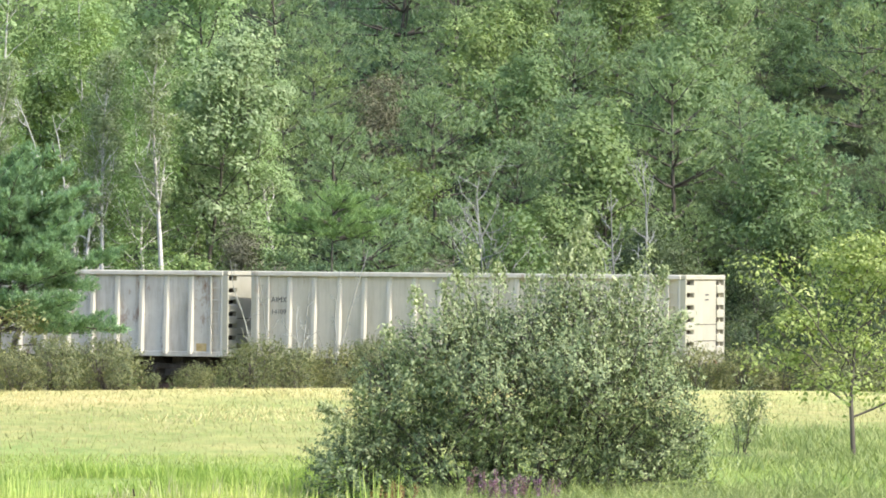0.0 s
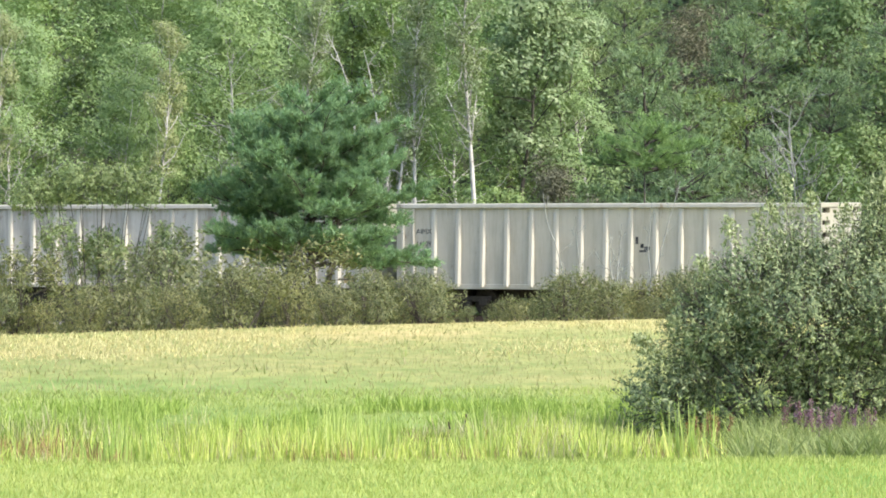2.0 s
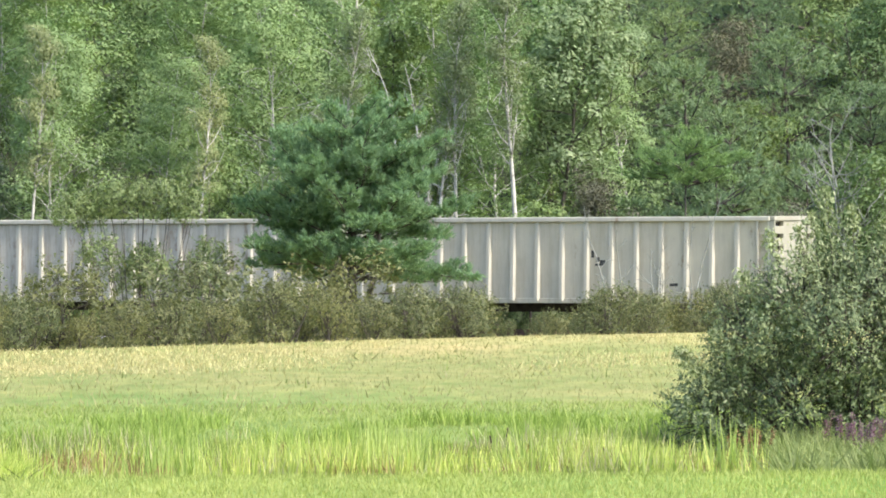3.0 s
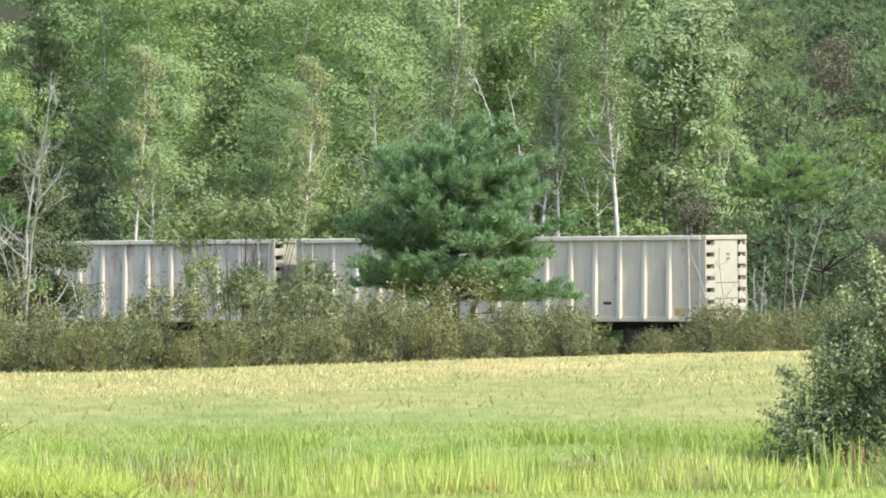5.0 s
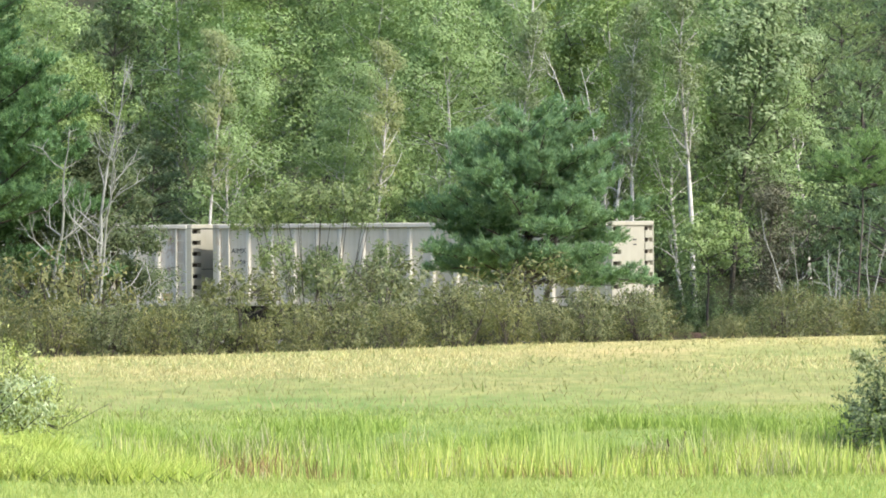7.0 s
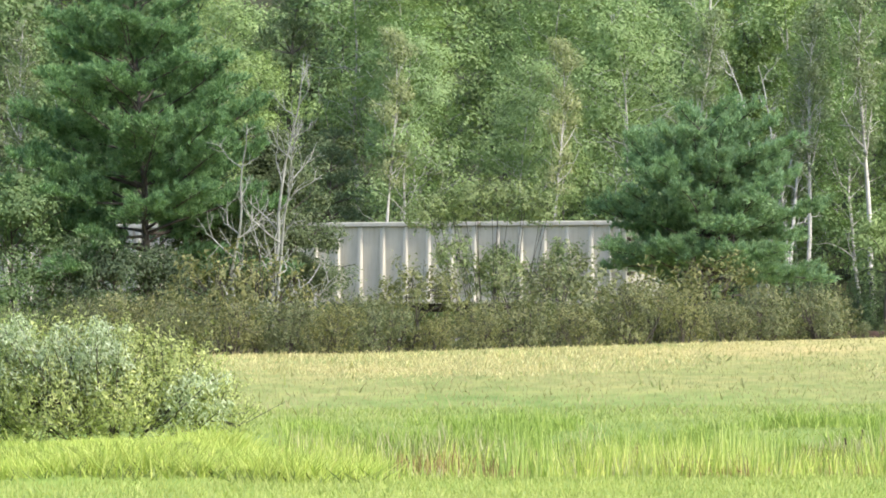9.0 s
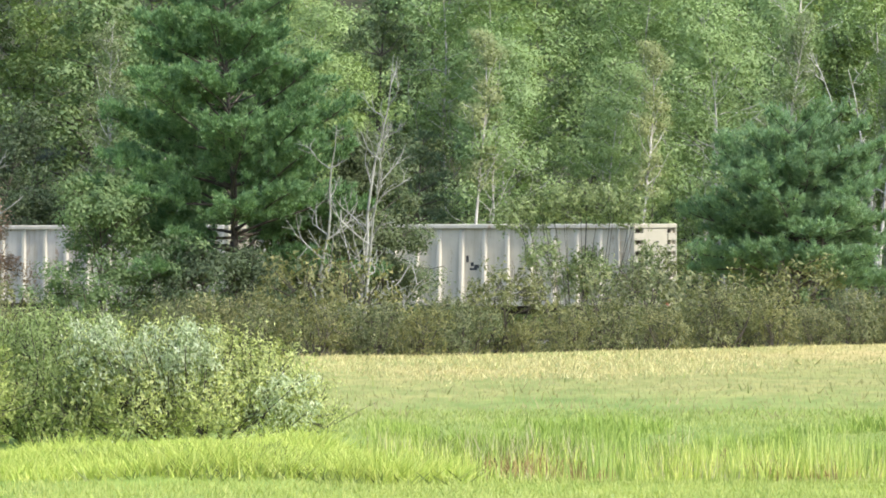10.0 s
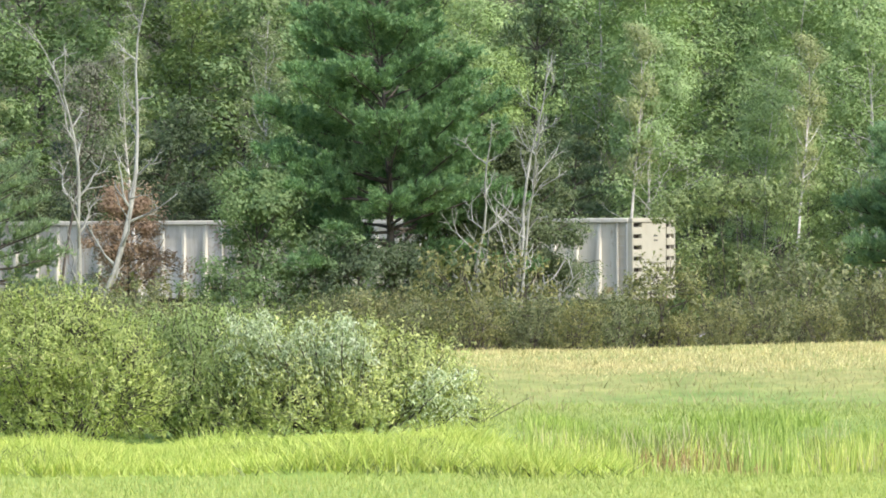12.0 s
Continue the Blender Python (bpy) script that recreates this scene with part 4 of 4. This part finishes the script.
    part("foliage", leaves("foliage", np.concatenate(lv), 0.045, rng, M_WEED, slim=0.3), M_WEED, t)
    return t


def cattail_plant(rng):
    """A cattail: a fan of long flat blades and two stalks with brown heads."""
    t = plant("cattail", "cattail with long blades and dark brown heads", "cattail")
    for _ in range(9):
        root = np.array([(rng.normal() * 0.05, rng.normal() * 0.05, -0.03)])
        tip = root + np.array([(rng.normal() * 0.14, rng.normal() * 0.14, rng.uniform(0.8, 1.2))])
        part("blade", blades("blade", root, tip, np.array([0.04]), rng, M_REED), M_REED, t)
    for k in (-1, 1):
        wood = Wood(5)
        pts = wander((k * 0.06, 0, -0.03), (k * 0.06, 0, 1), 1.2 + 0.08 * k, 5, rng, 0.02, 0.02)
        wood.limb(pts, 0.008, 0.004)
        stalk = part("stalk", wood.mesh("stalk", M_REED), M_REED, t)
        head = Wood(7)
        a, b = pts[4], pts[5]
        head.limb(np.array([a + (b - a) * u for u in (0.1, 0.2, 0.7, 0.8)]), 0.020, 0.016)
        part("seed_head", head.mesh("seed_head", M_HEAD), M_HEAD, stalk, "dark brown velvety seed head")
    return t


def build_cattails():
    rg = rngs(321)
    cat = cattail_plant(rngs(320))
    put(cat, 2.15, 78)
    cat.matrix_basis = cat.matrix_basis @ Matrix.Scale(0.7, 4)
    for az, d, s in ((-1.2, 79, 0.62), (0.6, 78, 0.55), (3.3, 78, 0.66), (-2.6, 78, 0.6)):
        stand(cat, az, d, s, rg.uniform(0, 360))


build_cattails()


def build_flowers():
    rg = rngs(301)
    loose = flower_plant("loosestrife", "purple loosestrife in flower beside the willow bush", rngs(302), 1.05, M_PURPLE, 8)
    dock = flower_plant("dock_plant", "rust-brown dock gone to seed in tall grass", rngs(303), 0.85, M_DOCK, 5)
    put(loose, 5.75, 80), put(dock, 4.72, 80.5)
    for az, d, s in ((5.95, 79.5, 0.85), (6.15, 80, 0.9), (6.4, 81, 0.8), (6.0, 81, 0.85)):
        stand(loose, az, d, s, rg.uniform(0, 360))
    for az, d, s in ((4.85, 80, 1.0), (4.62, 81, 0.8), (2.4, 82, 0.6), (-0.2, 83, 0.6)):
        stand(dock, az, d, s, rg.uniform(0, 360))


build_flowers()


def straw_patch(root, rng):
    az = np.degrees(np.arctan2(root[:, 0], root[:, 1]))
    gap = np.array([edge_d(a) for a in az]) - np.hypot(root[:, 0], root[:, 1])
    v = np.array([noise.noise((p[0] * 0.16, p[1] * 0.09, 5.5)) for p in root])
    return (gap > -0.8) & (gap < 34) & (v + 0.12 * rng.normal(size=len(root)) > -0.04 - 0.12 * (az < 0.5) + 0.014 * gap)


def build_grass():
    grass("lawn_grass", "short bright green grass along the road bank", rngs(201), 90000, -11, 12, 58, 76, 0.05, 0.14, 0.02, M_LAWN, 0.6)
    reeds("reed_bed", "tall yellow-green reeds and cattails in a wet strip", rngs(202), 1700, 7, 0.66, M_REED, 0.02, 0.032, 75.5, 84.0, 0.2)
    reeds("tall_cattails", "tall upright cattail blades standing above the reeds", rngs(212), 750, 5, 1.0, M_REED, 0.10, 0.036, 75.8, 82.0, 0.10, 2.3)
    reeds("sedge_belt", "deep green sedge along the far side of the wet strip", rngs(213), 1500, 12, 0.34, M_DEEP, 0.0, 0.04, 85.0, 92.5, 0.3, 4.4)
    reeds("russet_grass", "patches of russet dry weeds among the reeds", rngs(214), 900, 9, 0.45, M_RUSSET, 0.12, 0.03, 75.5, 82.0, 0.3, 9.1)
    reeds("low_reeds", "lower green sedge between the reed clumps", rngs(209), 1400, 14, 0.27, M_SEDGE, -1.0)
    reeds("reed_straw", "dry straw-coloured reed stems among green blades", rngs(203), 1050, 5, 0.56, M_STRAW, 0.05, 0.026)
    reeds("tall_grass", "mound of tall light green grass before the willows", rngs(206), 3600, 15, 0.50, M_LIME, -1.0, 0.026, 72.3, 79.0, 0.52, 3.3, -11.0, -3.0)
    reeds("mound_weeds", "dull green and brown weeds in hollows of the grass mound", rngs(216), 420, 10, 0.26, M_SEDGE, 0.1, 0.03, 72.0, 76.0, 0.6, 6.3, -11.0, -3.0)
    grass("weed_bank", "grey-green weeds and grass round the willow bush", rngs(207), 46000, 5.1, 12, 74.5, 86, 0.12, 0.62, 0.045, M_WEED, 1.0, patchy(0.5, -0.05, 0.3))
    grass("rough_grass", "rough green grass and weeds beside the young tree", rngs(210), 30000, 6.6, 12.5, 84, 120, 0.08, 0.32, 0.04, M_WEED, 0.9, patchy(0.3, -0.15, 0.3))
    grass("meadow_grass", "green meadow grass beyond the reeds", rngs(204), 45000, -11, 12.5, 89, 101, 0.05, 0.14, 0.024, M_LAWN, 0.7)
    grass("hay_grass", "ripening hay with straw-coloured tips", rngs(205), 70000, -11, 12.5, 97, 172, 0.05, 0.13, 0.022, M_HAY, 0.6, lambda r, g: np.hypot(r[:, 0], r[:, 1]) < np.array([edge_d(math.degrees(math.atan2(p[0], p[1]))) + 1 for p in r]))
    grass("hay_straw", "pale dry straw lying in patches near the field edge", rngs(215), 60000, -11, 12.5, 112, 156, 0.05, 0.15, 0.03, M_STRAW, 0.8, straw_patch)
    grass("hay_stalks", "scattered taller weeds standing in the hay", rngs(208), 700, -11, 12.5, 97, 140, 0.10, 0.32, 0.04, M_WEED, 0.5, patchy(0.25, 0.05))
    grass("hay_tufts", "uneven tufts of taller ripening hay", rngs(217), 8000, -11, 12.5, 95, 152, 0.10, 0.26, 0.04, M_HAY, 0.8, patchy(0.5, 0.12, 0.08))


build_grass()


# ---- railway: a gentle left-hand curve that draws away from the camera ----
RADIUS, PSI, RAIL_Z = 400.0, radians(30.24), -0.39
REF = (9.36, 181.1)
CAR_L, CAR_W = 15.35, 2.96


def rail_point(s):
    """Place on the centre line s metres up the line, and the line's angle there."""
    a = PSI - s / RADIUS
    return REF[0] + RADIUS * (math.sin(a) - math.sin(PSI)), REF[1] + RADIUS * (math.cos(a) - math.cos(PSI)), a


def build_track():
    track = tagged(new("railway_track"), "single railway track on a low grey ballast bed", "railway", kind="structure")
    ss = np.arange(-75, 96, 3.0)

    def sweep(profile):
        v, f, k = [], [], len(profile)
        for s in ss:
            x, y, a = rail_point(s)
            for o, z in profile:
                v.append((x + math.sin(a) * o, y + math.cos(a) * o, RAIL_Z + z))
        for i in range(len(ss) - 1):
            for j in range(k):
                f.append((i * k + j, i * k + (j + 1) % k, (i + 1) * k + (j + 1) % k, (i + 1) * k + j))
        return v, f

    for side in (-1, 1):
        c = side * 0.7525
        part("rail", mesh_of("rail", *sweep([(c - 0.07, -0.16), (c + 0.07, -0.16), (c + 0.02, -0.13), (c + 0.036, 0), (c - 0.036, 0), (c - 0.02, -0.13)]), M_RAIL), M_RAIL, track)
    part("ballast", mesh_of("ballast", *sweep([(-2.6, -0.9), (-1.7, -0.28), (1.7, -0.28), (2.6, -0.9)]), M_BALLAST), M_BALLAST, track)
    bm = bmesh.new()
    bmesh.ops.create_cube(bm, size=1, matrix=Matrix.Diagonal((0.22, 2.6, 0.17, 1)))
    me = bpy.data.meshes.new("sleeper")
    bm.to_mesh(me), bm.free()
    me.materials.append(M_TWIG)
    for s in np.arange(-60, 70, 0.6):
        x, y, a = rail_point(s)
        part("sleeper", me, M_TWIG, track).matrix_basis = pose(x, y, RAIL_Z - 0.245, 0, 0, -math.degrees(a))


def paint_mat(name, light, dark, rust, streak=0.5, bloom=0.60):
    """Weathered wagon paint: chalky fade, rain streaks, rust blooms and grime."""
    m, nt, N, L = node_mat(name)
    p, out = N("ShaderNodeBsdfPrincipled"), N("ShaderNodeOutputMaterial")
    base = ramp(nt, noise_tex(nt, 0.9, 5.0, 0.65), [(0.3, dark), (0.7, light)])
    runs = ramp(nt, noise_tex(nt, 1.6, 5.0, 0.7, stretch=(1.6, 1.6, 0.16)), [(0.32, (0.66, 0.63, 0.58)), (0.55, (1.04, 1.04, 1.04))])
    col = mix_col(nt, base, runs, streak, "MULTIPLY")
    spots = ramp(nt, noise_tex(nt, 1.7, 7.0, 0.75, stretch=(1, 1, 0.45)), [(bloom, (0, 0, 0)), (bloom + 0.14, (1, 1, 1))])
    col = mix_col(nt, col, rust, spots)
    fine = noise_tex(nt, 40.0, 3.0)
    L(col, p.inputs["Base Color"])
    p.inputs["Roughness"].default_value, p.inputs["Specular IOR Level"].default_value = 0.75, 0.2
    b = N("ShaderNodeBump")
    b.inputs["Strength"].default_value, b.inputs["Distance"].default_value = 0.2, 0.01
    L(fine, b.inputs["Height"]), L(b.outputs[0], p.inputs["Normal"]), L(p.outputs[0], out.inputs[0])
    return m


M_RAIL = plain_mat("rusty_steel", [(0.3, (0.06, 0.035, 0.022)), (0.7, (0.16, 0.10, 0.07))], 4.0, 0.7, 0.4)
M_BALLAST = plain_mat("ballast_stone", [(0.3, (0.16, 0.15, 0.14)), (0.7, (0.34, 0.32, 0.30))], 6.0, 0.95, bump=1.0)
M_SIDE = paint_mat("wagon_side_paint", (0.545, 0.500, 0.400), (0.465, 0.425, 0.340), (0.25, 0.18, 0.12))
M_WORN = paint_mat("worn_side_paint", (0.54, 0.51, 0.45), (0.42, 0.385, 0.33), (0.24, 0.145, 0.095), 0.9, 0.55)
M_RIB = paint_mat("wagon_rib_paint", (0.52, 0.49, 0.42), (0.44, 0.42, 0.36), (0.32, 0.24, 0.17), 0.35)
M_END = paint_mat("wagon_end_paint", (0.350, 0.338, 0.272), (0.300, 0.290, 0.232), (0.30, 0.25, 0.18), 0.18)
# grime of the underframe; also the colour of the painted shade between end ledges
M_UNDER = plain_mat("underframe_grime_and_gap_shade", [(0.3, (0.03, 0.026, 0.022)), (0.7, (0.09, 0.075, 0.06))], 5.0, 0.85, 0.3)
M_INSIDE = plain_mat("wagon_inside", [(0.3, (0.08, 0.06, 0.05)), (0.7, (0.20, 0.16, 0.13))], 2.0, 0.9)
M_RED = plain_mat("red_lamp", [(0.3, (0.26, 0.045, 0.035)), (0.7, (0.36, 0.07, 0.05))], 6.0, 0.5)
M_INK = plain_mat("black_stencil", [(0.3, (0.02, 0.02, 0.022)), (0.7, (0.06, 0.06, 0.06))], 9.0, 0.7)
M_OCHRE = plain_mat("ochre_stain", [(0.3, (0.36, 0.25, 0.10)), (0.7, (0.50, 0.38, 0.18))], 5.0, 0.8)


def slab(x0, x1, y0, y1, z0, z1, bevel=0.0, bm=None):
    own = bmesh.new() if bm is None else bm
    r = bmesh.ops.create_cube(own, size=1, matrix=Matrix.Translation(((x0 + x1) / 2, (y0 + y1) / 2, (z0 + z1) / 2)) @ Matrix.Diagonal((x1 - x0, y1 - y0, z1 - z0, 1)))
    if bevel:
        es = list({e for v in r["verts"] for e in v.link_edges})
        bmesh.ops.bevel(own, geom=es, offset=bevel, segments=1, affect="EDGES")
    return own


def rib_mesh(side):
    """A pressed side post, shallow under the chord and deepening to the sill."""
    bm = bmesh.new()
    z0, z1, a, b = 1.02, 3.66, 0.15, 0.045
    prof = [(-0.10, 0), (-0.055, 1), (0.055, 1), (0.10, 0)]
    rows = []
    for z, d in ((z0, a), (z0 + 0.5, a * 0.92), (z1, b)):
        rows.append([bm.verts.new((x, side * d * k, z)) for x, k in prof])
    for i in range(2):
        for j in range(4):
            bm.faces.new((rows[i][j], rows[i][(j + 1) % 4], rows[i + 1][(j + 1) % 4], rows[i + 1][j]))
    bm.faces.new(rows[0][::-1]), bm.faces.new(rows[2])
    bmesh.ops.recalc_face_normals(bm, faces=bm.faces)
    me = bpy.data.meshes.new("side_post")
    bm.to_mesh(me), bm.free()
    me.materials.append(M_RIB)
    return me


def wheelset_mesh():
    bm = bmesh.new()
    bmesh.ops.create_cone(bm, cap_ends=True, segments=10, radius1=0.075, radius2=0.075, depth=1.9, matrix=pose(0, 0, 0, 90))
    for y in (-0.75, 0.75):
        bmesh.ops.create_cone(bm, cap_ends=True, segments=28, radius1=0.455, radius2=0.445, depth=0.13, matrix=pose(0, y, 0, 90))
        bmesh.ops.create_cone(bm, cap_ends=True, segments=28, radius1=0.485, radius2=0.485, depth=0.03, matrix=pose(0, y * 0.92, 0, 90))
        for k in range(6):
            a = k * math.pi / 3
            slab(-0.04, 0.04, y - 0.085, y + 0.085, 0.16, 0.34, bm=bm) if k == 0 else bmesh.ops.create_cube(bm, size=0.09, matrix=pose(0.26 * math.sin(a), y + math.copysign(0.05, y), 0.26 * math.cos(a)))
    me = bpy.data.meshes.new("wheelset")
    bm.to_mesh(me), bm.free()
    me.materials.append(M_UNDER)
    return me


def lettering(text, size, parent, x, y, z, label):
    cu = bpy.data.curves.new("lettering", "FONT")
    cu.body, cu.size, cu.extrude = text, size, 0.004
    ob = new("lettering", cu)
    bpy.context.view_layer.update()
    me = bpy.data.meshes.new_from_object(ob.evaluated_get(bpy.context.evaluated_depsgraph_get()))
    bpy.data.objects.remove(ob)
    me.materials.clear(), me.materials.append(M_INK)
    part("lettering", me, M_INK, parent, label).matrix_basis = pose(x, y, z, 90)


POSTS = [-CAR_L / 2 + 1.2 + i * (CAR_L - 2.4) / 14 for i in range(15)]


def build_gondola(label, wheel_me, marked, side):
    """A high-sided open wagon; its rear is towards +x, its origin on the rails."""
    car = tagged(new("gondola_wagon"), label, "freight wagon", "wagons of the train")
    h, w, z0, z1 = CAR_L / 2, CAR_W / 2, 1.05, 3.80
    for sd in (-1, 1):
        y = sd * w
        part("side_panel", slab(-h + 0.02, h - 0.02, min(y, y - sd * 0.03), max(y, y - sd * 0.03), z0, z1 - 0.1), side, car)
        part("top_chord", slab(-h - 0.03, h + 0.03, min(y - sd * 0.05, y + sd * 0.13), max(y - sd * 0.05, y + sd * 0.13), z1 - 0.16, z1, 0.025), M_RIB, car)
        part("side_sill", slab(-h, h, min(y - sd * 0.05, y + sd * 0.06), max(y - sd * 0.05, y + sd * 0.06), z0 - 0.12, z0 + 0.05, 0.015), side, car)
        me = rib_mesh(sd)
        for x in POSTS:
            part("side_post", me, M_RIB, car).matrix_basis = pose(x, y, 0)
        for ex in (-1, 1):
            part("corner_post", slab(ex * h - 0.07, ex * h + 0.07, min(y - sd * 0.06, y + sd * 0.09), max(y - sd * 0.06, y + sd * 0.09), z0 - 0.1, z1 - 0.16, 0.02), M_RIB, car)
            if sd * ex > 0:
                part("side_post", slab(ex * (h - 0.41) - 0.04, ex * (h - 0.41) + 0.04, min(y, y + sd * 0.08), max(y, y + sd * 0.08), z0 - 0.05, z1 - 0.16, 0.015), M_RIB, car)
                continue
            lad = part("ladder", slab(ex * (h - 0.44) - 0.03, ex * (h - 0.44) + 0.03, min(y, y + sd * 0.09), max(y, y + sd * 0.09), z0 - 0.05, z1 - 0.16), M_RIB, car)
            rung = slab(min(ex * (h - 0.42), ex * (h - 0.06)), max(ex * (h - 0.42), ex * (h - 0.06)), min(y + sd * 0.05, y + sd * 0.075), max(y + sd * 0.05, y + sd * 0.075), -0.014, 0.014)
            rme = bpy.data.meshes.new("rung")
            rung.to_mesh(rme), rung.free()
            rme.materials.append(M_RIB)
            for k in range(6):
                part("rung", rme, M_RIB, lad).matrix_basis = pose(0, 0, z0 + 0.18 + 0.4 * k)
    for ex in (-1, 1):
        x = ex * h
        part("end_panel", slab(min(x, x - ex * 0.04), max(x, x - ex * 0.04), -w + 0.05, w - 0.05, z0 - 0.05, z1 - 0.05), M_END, car, "cream-painted wagon end")
        for sd in (-1, 1):
            part("end_post", slab(min(x, x + ex * 0.205), max(x, x + ex * 0.205), min(sd * (w + 0.02), sd * (w + 0.092)), max(sd * (w + 0.02), sd * (w + 0.092)), z0 - 0.1, z1 - 0.16, 0.012), M_END, car)
        # dark sheet behind the ledges: the shade of their gaps put in as colour
        for a, b in ((-w - 0.018, -w + 0.66), (w - 0.54, w + 0.018)):
            part("end_recess", slab(min(x, x + ex * 0.012), max(x, x + ex * 0.012), a, b, z0 + 0.18, z1 - 0.2), M_UNDER, car)
        part("end_plate", slab(min(x + ex * 0.01, x + ex * 0.17), max(x + ex * 0.01, x + ex * 0.17), -w + 0.66, w - 0.54, z0 + 0.28, z1 - 0.16, 0.02), M_END, car)
        for z in (z0 + 1.15, z0 + 0.62):
            part("weld_seam", slab(min(x + ex * 0.165, x + ex * 0.176), max(x + ex * 0.165, x + ex * 0.176), -w + 0.68, w - 0.56, z, z + 0.025), M_UNDER, car)
        part("end_chord", slab(min(x - ex * 0.05, x + ex * 0.22), max(x - ex * 0.05, x + ex * 0.22), -w - 0.1, w + 0.1, z1 - 0.16, z1 + 0.004, 0.025), M_END, car)
        part("end_sill", slab(min(x - ex * 0.1, x + ex * 0.18), max(x - ex * 0.1, x + ex * 0.18), -w, w, z0 - 0.14, z0 + 0.16, 0.02), M_END, car)
        for k in range(6):
            for a, b in ((-w - 0.018, -w + 0.64), (w - 0.52, w + 0.018)):
                z = z0 + 0.20 + 0.394 * k
                part("end_ledge", slab(min(x, x + ex * 0.2), max(x, x + ex * 0.2), a, b, z, z + 0.255, 0.015), M_END, car)
        part("draft_gear", slab(min(x - ex * 0.6, x + ex * 0.32), max(x - ex * 0.6, x + ex * 0.32), -0.22, 0.22, 0.66, 0.98, 0.04), M_UNDER, car)
        part("coupler", slab(min(x + ex * 0.30, x + ex * 0.662), max(x + ex * 0.30, x + ex * 0.662), -0.15, 0.15, 0.70, 0.97, 0.05), M_UNDER, car)
        part("brake_hose", slab(min(x + ex * 0.28, x + ex * 0.33), max(x + ex * 0.28, x + ex * 0.33), 0.42, 0.47, 0.42, 0.86, 0.015), M_UNDER, car)
        cx = ex * (h - 1.95)
        for sd in (-1, 1):
            y = sd * 1.0
            bm = slab(cx - 1.15, cx + 1.15, y - 0.07, y + 0.07, 0.50, 0.70, 0.04)
            slab(cx - 0.42, cx + 0.42, y - 0.08, y + 0.08, 0.24, 0.52, 0.04, bm)
            for wx in (-0.89, 0.89):
                slab(cx + wx - 0.17, cx + wx + 0.17, y - 0.09, y + 0.09, 0.36, 0.62, 0.04, bm)
            part("truck_frame", bm, M_UNDER, car)
        part("bolster", slab(cx - 0.2, cx + 0.2, -1.0, 1.0, 0.55, 0.95, 0.03), M_UNDER, car)
        for wx in (-0.89, 0.89):
            ob = part("wheelset", wheel_me, M_UNDER, car)
            ob.matrix_basis = pose(cx + wx, 0, 0.455)
    part("floor", slab(-h + 0.05, h - 0.05, -w + 0.04, w - 0.04, z0 - 0.08, z0 + 0.02), M_INSIDE, car)
    part("center_sill", slab(-h + 0.3, h - 0.3, -0.3, 0.3, 0.62, z0 - 0.08), M_UNDER, car)
    y = -w - 0.004
    part("stain", slab(h - 1.0, h - 0.62, y - 0.004, y + 0.01, z0 + 0.06, z0 + 0.32), M_OCHRE, car)
    if marked:
        lettering("AIMX", 0.25, car, -h + 0.50, y, 2.78, "black stencilled wagon lettering")
        lettering("14109", 0.23, car, -h + 0.50, y, 2.38, "black stencilled wagon lettering")
        for dx, z, a, b in ((-0.02, 2.45, 0.10, 0.24), (0.16, 2.32, 0.12, 0.14), (0.30, 2.25, 0.20, 0.12), (0.12, 2.18, 0.30, 0.07)):
            x = POSTS[8] + 0.2 + dx
            part("painted_mark", slab(x, x + a, y - 0.003, y + 0.01, z, z + b), M_INK, car)
        x = POSTS[11] + 0.3
        part("painted_mark", slab(x, x + 0.3, y - 0.003, y + 0.01, 1.5, 1.6), M_INK, car)
        for z in (2.98, 3.14):
            part("painted_mark", slab(h + 0.165, h + 0.175, 0.05, 0.32, z, z + 0.05), M_INK, car)
        part("rear_marker", slab(h + 0.18, h + 0.28, 0.66, 0.86, 0.82, 1.08, 0.04), M_RED, car, "red rear marker lamp")
    return car


build_track()
WHEELS = wheelset_mesh()
last_car = build_gondola("weathered grey high-sided gondola wagon at the train's tail", WHEELS, True, M_SIDE)
next_car = build_gondola("rust-streaked grey high-sided gondola wagon coupled ahead", WHEELS, False, M_WORN)

SPEED = 3.18


def motions():
    """The train rolls up the line at a steady 3.2 m/s, wheels turning."""
    step = 0.2
    for car, off in ((last_car, CAR_L / 2), (next_car, CAR_L * 1.5 + 1.34)):
        rows = []
        for k in range(25):
            t = k * 0.5
            x, y, a = rail_point(SPEED * (t - 5.5) + off)
            rows.append((t, pose(x, y, RAIL_Z, 0, 0, -math.degrees(a))))
        walk(car, rows)
        for wheel in car.children:
            if wheel.name.startswith("wheelset"):
                x = wheel.location.x
                walk(wheel, [(k * step, pose(x, 0, 0.455, 0, -math.degrees(SPEED * k * step / 0.455), 0)) for k in range(61)])


motions()
